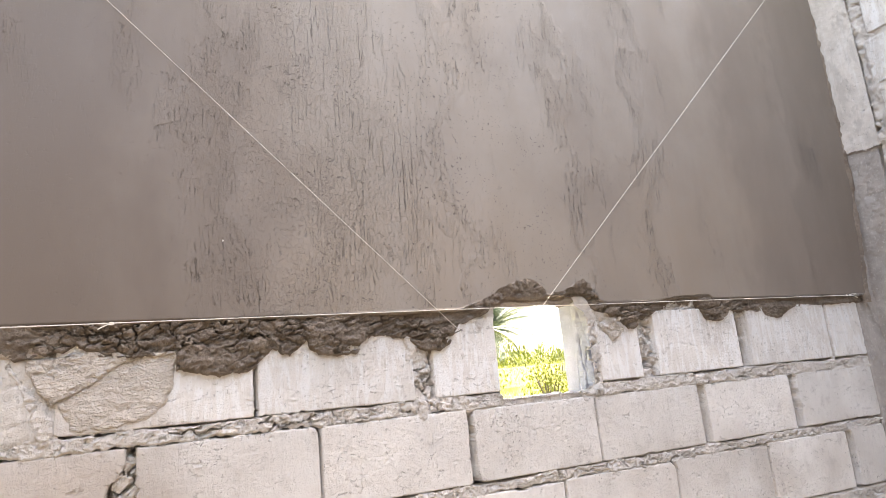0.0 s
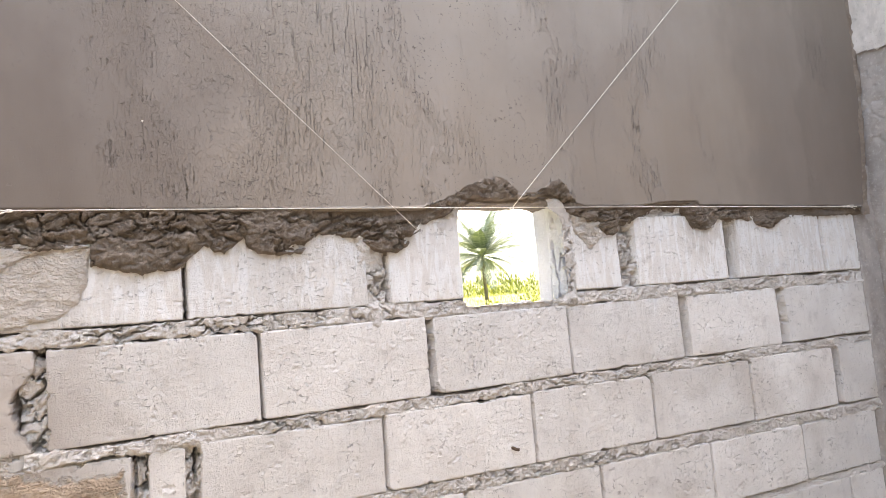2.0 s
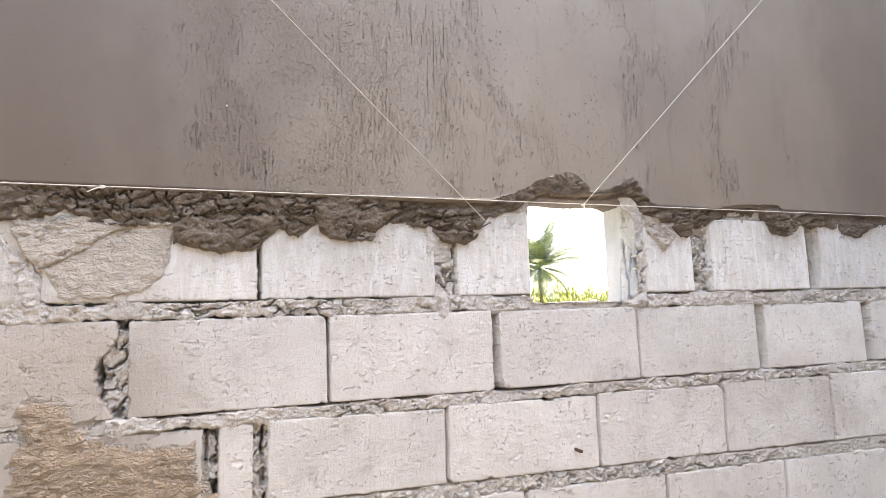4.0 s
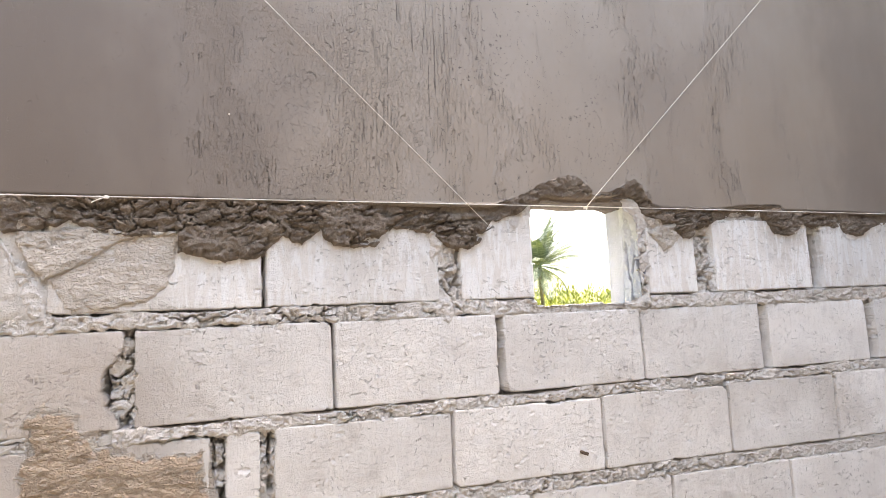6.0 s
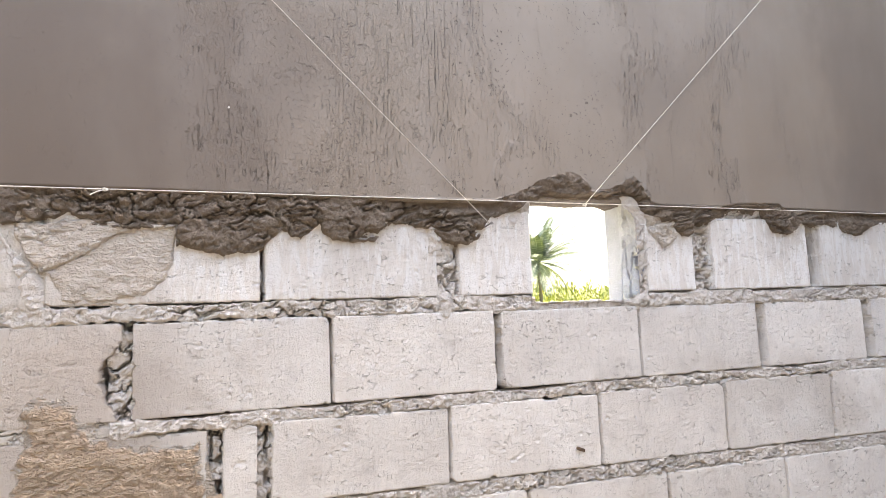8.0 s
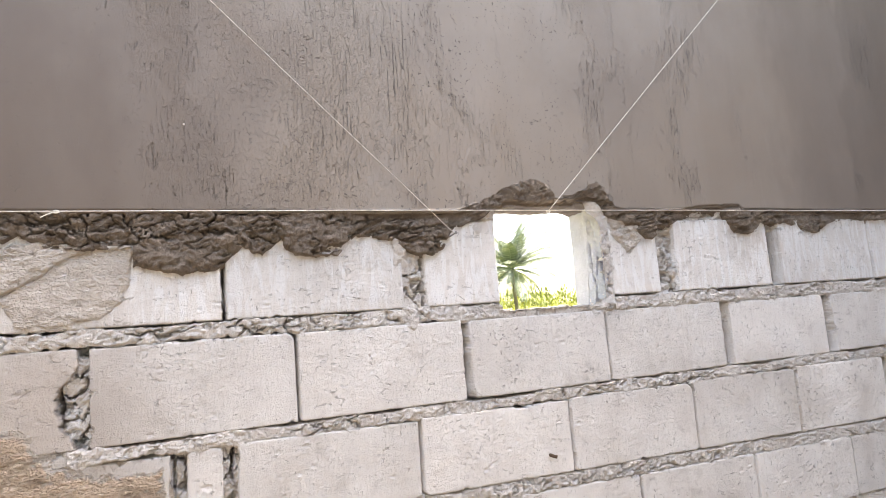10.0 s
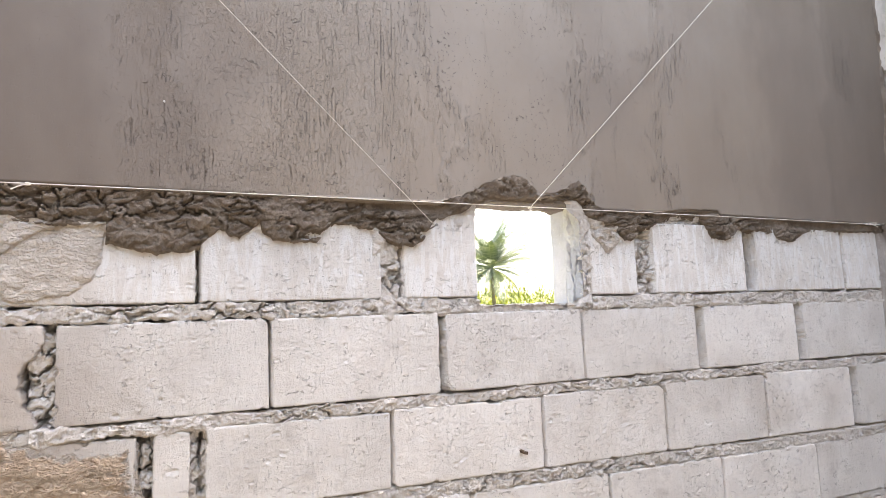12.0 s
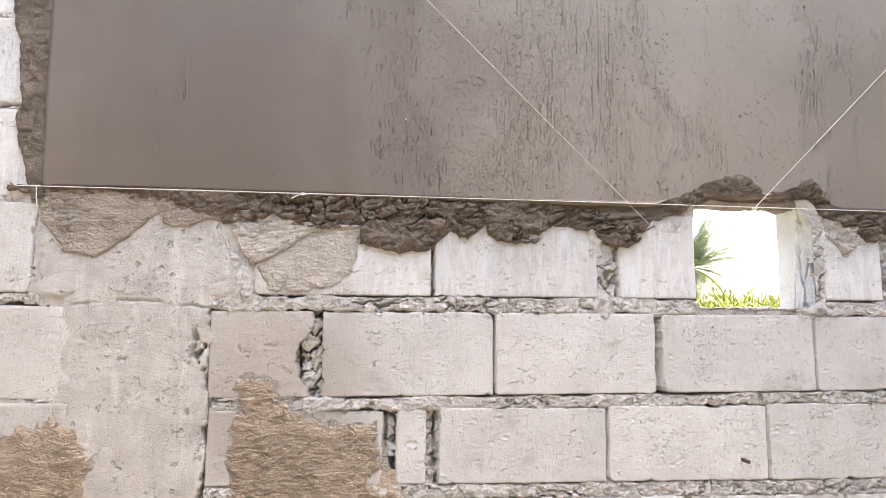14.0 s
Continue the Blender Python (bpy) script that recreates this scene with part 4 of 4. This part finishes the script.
d = x - edge_x
inner = ramp(-0.002, 0.014, d)
y = 0.006 - (0.019 + 0.004 * rough(x, z, 0.03, 35, 4) + 0.004 * chunks(x + 0.01 * rough(x, z, 0.03, 36), z, 0.016, 37)) * inner
y = np.maximum(y, -PROUD + 0.002)
sheet("torn_edge", x, z, y, WET, plaster, "dark wet torn mortar edge", (d > -0.005) & (x < -0.588))

# uneven bead of mortar where the coat meets the side wall
x, z = np.meshgrid(np.arange(RIGHT - 0.045, RIGHT + 0.004, 0.0035), np.arange(1.665, TOP, 0.0035))
d = x - (RIGHT - 0.016 + 0.010 * rough(x, z, 0.06, 45, 3) + 0.006 * rough(x, z, 0.016, 46, 2))
y = -PROUD + 0.004 - (0.011 + 0.006 * rough(x, z, 0.03, 47, 3)) * ramp(-0.004, 0.012, d)
x = x + along(z, [(1.69, -0.066), (2.13, -0.006), (2.6, 0.004), (3.3, 0.004)])
sheet("corner_bead", x, z, y, WET, plaster, "dark uneven mortar bead in the corner", d > -0.006)
bm = bmesh.new()
bmesh.ops.create_icosphere(bm, subdivisions=1, radius=0.0026, matrix=Matrix.Translation((0.189, -PROUD - 0.001, 1.858)))
part("lime_speck", bm, CORD, plaster, "tiny white lime speck")

# ---------------------------------------------------------------- cords
def nail(parent, x, y, z, length=0.05):
    verts, faces = cord_mesh([(x, y - 0.012, z), (x, y + length, z - 0.004)], 0.0016)
    ob = raw("nail", verts, faces, STEEL, parent)
    bm = bmesh.new()
    bmesh.ops.create_cone(bm, cap_ends=True, segments=10, radius1=0.0036, radius2=0.0036, depth=0.0014, matrix=Matrix.Translation((x, y - 0.0125, z)) @ Matrix.Rotation(radians(90), 4, "X"))
    part("nail_head", bm, STEEL, ob)


def knot(parent, x, y, z, tail, seed):
    rnd = random.Random(seed)
    pts = [(x + 0.006 * math.cos(a) * rnd.uniform(0.5, 1), y + 0.002 * math.sin(2 * a), z + 0.0026 * math.sin(a)) for a in np.linspace(0, 12, 26)]
    pts += [(x + tail[0] * k, y - 0.003 * k, z + tail[1] * k + 0.006 * k * (1 - k)) for k in (0.3, 0.6, 1.0)]
    verts, faces = cord_mesh(pts, 0.0012)
    raw("knot", verts, faces, CORD, parent)


def cord(label, a, b, sag=0.0, radius=0.00105, mat=None):
    top = tagged(new("mason_string"), label, "string", "mason's strings on the wall")
    pts = [Vector(a).lerp(Vector(b), k / 40) - Vector((0, 0, sag * 4 * (k / 40) * (1 - k / 40))) for k in range(41)]
    verts, faces = cord_mesh(pts, radius)
    raw("cord", verts, faces, mat or CORD, top, "thin white cord")
    return top


level = cord("taut white nylon string along the plaster's lower edge", (-0.636, -0.028, 1.664), (2.455, -0.029, 1.693), -0.003)
knot(level, -0.037, -0.028, 1.6705, (-0.026, -0.012), 1)
knot(level, 2.385, -0.029, 1.693, (0.05, 0.004), 2)
knot(level, 2.405, -0.029, 1.693, (0.035, -0.010), 3)
verts, faces = cord_mesh([(-0.592, -0.028, 1.664), (-0.593, -0.024, 1.64), (-0.591, -0.018, 1.612)], 0.0010)
raw("loose_end", verts, faces, CORD, level)
nail(level, -0.636, -0.028, 1.664)
nail(level, 2.455, -0.029, 1.693)
falling = cord("taut white string slanting down to the torn plaster edge", (-0.86, -0.029, 3.20), (0.778, -0.029, 1.625), 0.0, 0.0009, TWINE)
nail(falling, 0.778, -0.029, 1.624, 0.04)
rising = cord("taut white string slanting up from the opening", (1.043, -0.030, 1.680), (2.58, -0.029, 3.20), 0.0, 0.0009, CORD)
knot(rising, 1.043, -0.030, 1.680, (0.004, -0.014), 5)

# ---------------------------------------------------------------- side wall blocks


def on_east(s, h, y, tilt):
    return Matrix.Translation((RIGHT + y, -s, h)) @ Matrix.Rotation(radians(-90), 4, "Z") @ Matrix.Rotation(-tilt, 4, "Y")


EAST = [(z, z, z + 0.19, z + 0.19, [(0.185 + s, 0.57 + s), (0.582 + s, 0.98), (0.99, 1.38)]) for z, s in
        ((0.01, 0.0), (0.215, 0.03), (0.42, 0.0), (0.625, 0.02), (0.83, 0.0), (1.035, 0.03), (1.24, 0.0), (1.445, 0.02), (1.65, 0.0), (1.86, 0.02), (2.07, 0.0), (2.28, 0.02), (2.49, 0.0), (2.70, 0.02), (2.91, 0.0))]
lay(EAST, on_east, wall_e, 500)


def east_sheet(name, s0, s1, z0, z1, seed, back, lump, mat, label="", size=0.04):
    s, h = np.meshgrid(np.arange(s0, s1, 0.005), np.arange(z0, z1, 0.005))
    x = RIGHT + back - lump * (rough(s, h, size, seed, 4) + 0.5 * rough(s, h, 0.016, seed + 3, 3)) + lump * 0.9 * clefts(s, h * 0.7, 0.05, seed + 5, 0.1, -0.1)
    r, c = s.shape
    verts = np.stack([x, -s, h], -1).reshape(-1, 3).tolist()
    torn = (h > z0 + 0.02 + 0.02 * rough(s, h, 0.05, seed + 9, 3)) | (z0 <= 0)
    faces = [(i * c + j, i * c + j + 1, (i + 1) * c + j + 1, (i + 1) * c + j) for i in range(r - 1) for j in range(c - 1) if torn[i, j]]
    return raw(name, verts, faces, mat, wall_e, label, True)


east_sheet("corner_strip", 0.0, 0.165, 2.24, TOP, 201, -0.006, 0.004, STRIP, "pale cast concrete corner strip", 0.12)
east_sheet("corner_strip", 0.0, 0.150, 0.0, 2.30, 207, 0.002, 0.0045, GREY, "grey rough concrete corner strip", 0.08)
east_sheet("mortar_joint", 0.155, 1.4, 0.0, TOP, 202, 0.008, 0.016, JOINT)

# ---------------------------------------------------------------- outdoors
def ground_height(x, y):
    return 3.9 * float(ramp(12, 75, np.array(y))) + 0.35 * noise.noise((x * 0.05, y * 0.05, 0)) * float(ramp(8, 30, np.array(y)))


cols = [-900, -300, -120] + list(range(-60, 121, 6)) + [180, 400, 900]
rows = [-900, -300, -100, -40, -10] + list(range(-4, 121, 4)) + [180, 400, 900, 1800]
verts = [(cx, ry, ground_height(cx, ry) - 0.14) for ry in rows for cx in cols]
nc = len(cols)
faces = [(i * nc + j, i * nc + j + 1, (i + 1) * nc + j + 1, (i + 1) * nc + j) for i in range(len(rows) - 1) for j in range(nc - 1)]
tagged(raw("ground", verts, faces, FIELD, None, "sunlit yellow-green grass field rising gently away", True), kind="structure")


def sprig(verts, faces, base, length, width, lean, turn):
    """One narrow leaf: two quads, folded along its length."""
    c, s = math.cos(turn), math.sin(turn)
    n = len(verts)
    for k, w in ((0.0, 0.5), (0.5, 1.0), (1.0, 0.12)):
        out = lean * k * k * length
        up = length * k * (1 - 0.25 * lean * k)
        px, py = base[0] + c * out, base[1] + s * out
        verts.append((px - s * width * w / 2, py + c * width * w / 2, base[2] + up))
        verts.append((px + s * width * w / 2, py - c * width * w / 2, base[2] + up))
    faces += [(n, n + 1, n + 3, n + 2), (n + 2, n + 3, n + 5, n + 4)]


def meadow():
    rnd = random.Random(7)
    verts, faces = [], []
    for _ in range(9000):
        y = 9 + 60 * rnd.random() ** 1.3
        x = y * math.tan(radians(rnd.uniform(22, 41)))
        sprig(verts, faces, (x, y, ground_height(x, y) - 0.16), rnd.uniform(0.18, 0.55), 0.03, rnd.uniform(0.2, 0.9), rnd.uniform(0, 6.28))
    tagged(raw("grass", verts, faces, BLADE, None, "tall yellow-green field grass"), category="grass", kind="stuff")


def shrub(x, y, height, spread, seed, label, mat=BUSH, count=900, leaf=0.16):
    rnd = random.Random(seed)
    z0 = ground_height(x, y) - 0.2
    top = tagged(new("shrub"), label, "shrub", "shrubs in the field")
    top.location = (x, y, z0)
    verts, faces = [], []
    for k in range(9):
        a = rnd.uniform(0, 6.28)
        tip = (math.cos(a) * spread * 0.7 * rnd.random(), math.sin(a) * spread * 0.7 * rnd.random(), height * rnd.uniform(0.5, 0.95))
        n = len(verts)
        cv, cf = cord_mesh([(0, 0, 0), tuple(c * 0.5 for c in tip), tip], 0.015 + 0.008 * height, 5)
        verts += cv
        faces += [tuple(i + n for i in f) for f in cf]
    raw("stem", verts, faces, TRUNK, top)
    verts, faces = [], []
    clumps = [(rnd.gauss(0, 0.45) * spread, rnd.gauss(0, 0.45) * spread, height * rnd.uniform(0.15, 0.9), rnd.uniform(0.2, 0.45) * spread) for _ in range(16)]
    for _ in range(count):
        cx, cy, cz, r = rnd.choice(clumps)
        base = (cx + rnd.gauss(0, 0.5) * r, cy + rnd.gauss(0, 0.5) * r, max(0.02, cz + rnd.gauss(0, 0.5) * r))
        sprig(verts, faces, base, leaf * rnd.uniform(0.6, 1.4), leaf * 0.5, rnd.uniform(0.2, 1.2), rnd.uniform(0, 6.28))
    raw("crown", verts, faces, mat, top)
    return top


def palm(x, y, height, frond, seed, count, label, mat=PALM):
    rnd = random.Random(seed)
    z0 = ground_height(x, y) - 0.2
    top = tagged(new("palm_tree"), label, "palm tree", "palms beyond the field")
    top.location = (x, y, z0)
    lean = (rnd.uniform(-0.25, 0.25), rnd.uniform(-0.2, 0.2))
    verts, faces = [], []
    sides, rings = 9, 16
    for i in range(rings + 1):
        k = i / rings
        r = 0.155 * (1.25 - 0.55 * k + 0.35 * math.exp(-10 * k)) * (1.05 if i % 2 else 0.96) * height / 5
        for s in range(sides):
            a = 2 * math.pi * s / sides
            verts.append((lean[0] * k * k + r * math.cos(a), lean[1] * k * k + r * math.sin(a), height * k))
    for i in range(rings):
        for s in range(sides):
            a, b = i * sides + s, i * sides + (s + 1) % sides
            faces.append((a, b, b + sides, a + sides))
    faces.append(tuple(rings * sides + s for s in range(sides)))
    raw("trunk", verts, faces, TRUNK, top, smooth=True)
    head = Vector((lean[0], lean[1], height))
    for f in range(count):
        turn = f * 2.4 + rnd.uniform(-0.3, 0.3)
        rise = radians(86 - 112 * (f / count) + rnd.uniform(-8, 8))
        length = frond * rnd.uniform(0.62, 1.12)
        out = Vector((math.cos(turn), math.sin(turn), 0))
        side = Vector((-math.sin(turn), math.cos(turn), 0))
        rib, d = [head.copy()], rise
        for k in range(14):
            d -= radians(1.7 + 2.6 * k / 14) * (1.2 - 0.4 * math.sin(rise))
            rib.append(rib[-1] + (out * math.cos(d) + Vector((0, 0, 1)) * math.sin(d)) * length / 14)
        verts, faces = cord_mesh(rib, 0.022 * frond / 3, 4)
        for k in range(2, 15):
            for s in (-1, 1):
                for half in (0.0, 0.33, 0.66):
                    p = rib[k].lerp(rib[min(k + 1, 14)], half)
                    fwd = (rib[min(k + 1, 14)] - rib[k - 1]).normalized()
                    ll = length * 0.23 * math.sin(math.pi * min(0.97, (k + half) / 15.5) ** 0.8) * rnd.uniform(0.8, 1.1) + 0.05
                    q = p + (side * s * 0.85 + fwd * 0.55).normalized() * ll * 0.6 - Vector((0, 0, ll * 0.10))
                    e = q + (side * s * 0.6 + fwd * 0.5 - Vector((0, 0, 0.7))).normalized() * ll * 0.4
                    w = fwd * 0.021 * frond / 3
                    n = len(verts)
                    verts += [p - w, p + w, q + w, q - w, e]
                    faces += [(n, n + 1, n + 2, n + 3), (n + 3, n + 2, n + 4)]
        raw("frond", verts, faces, mat, top)
    return top


def woods():
    rnd = random.Random(11)
    verts, faces = [], []
    for _ in range(70):
        y = rnd.uniform(88, 110)
        x = y * math.tan(radians(rnd.uniform(20, 44)))
        h = rnd.uniform(3.0, 6.4)
        z0 = ground_height(x, y) - 0.3
        for _ in range(150):
            a, r = rnd.uniform(0, 6.28), rnd.gauss(0, 0.32) * h
            base = (x + math.cos(a) * r, y + math.sin(a) * r, z0 + h * rnd.uniform(0.0, 0.85) * math.exp(-abs(r) * 0.25))
            sprig(verts, faces, base, rnd.uniform(0.5, 1.1), 0.3, rnd.uniform(0.2, 1.1), rnd.uniform(0, 6.28))
    tagged(raw("far_woods", verts, faces, WOODS, None, "distant green trees along the field's far side"), category="trees", kind="stuff")


meadow()
woods()
palm(21.9, 38.1, 4.2, 3.7, 3, 52, "young coconut palm with drooping green fronds")
shrub(15.6, 22.0, 1.9, 1.5, 21, "leafy yellow-green shrub in the field")
shrub(18.6, 25.5, 2.2, 1.8, 22, "leafy yellow-green shrub in the field")
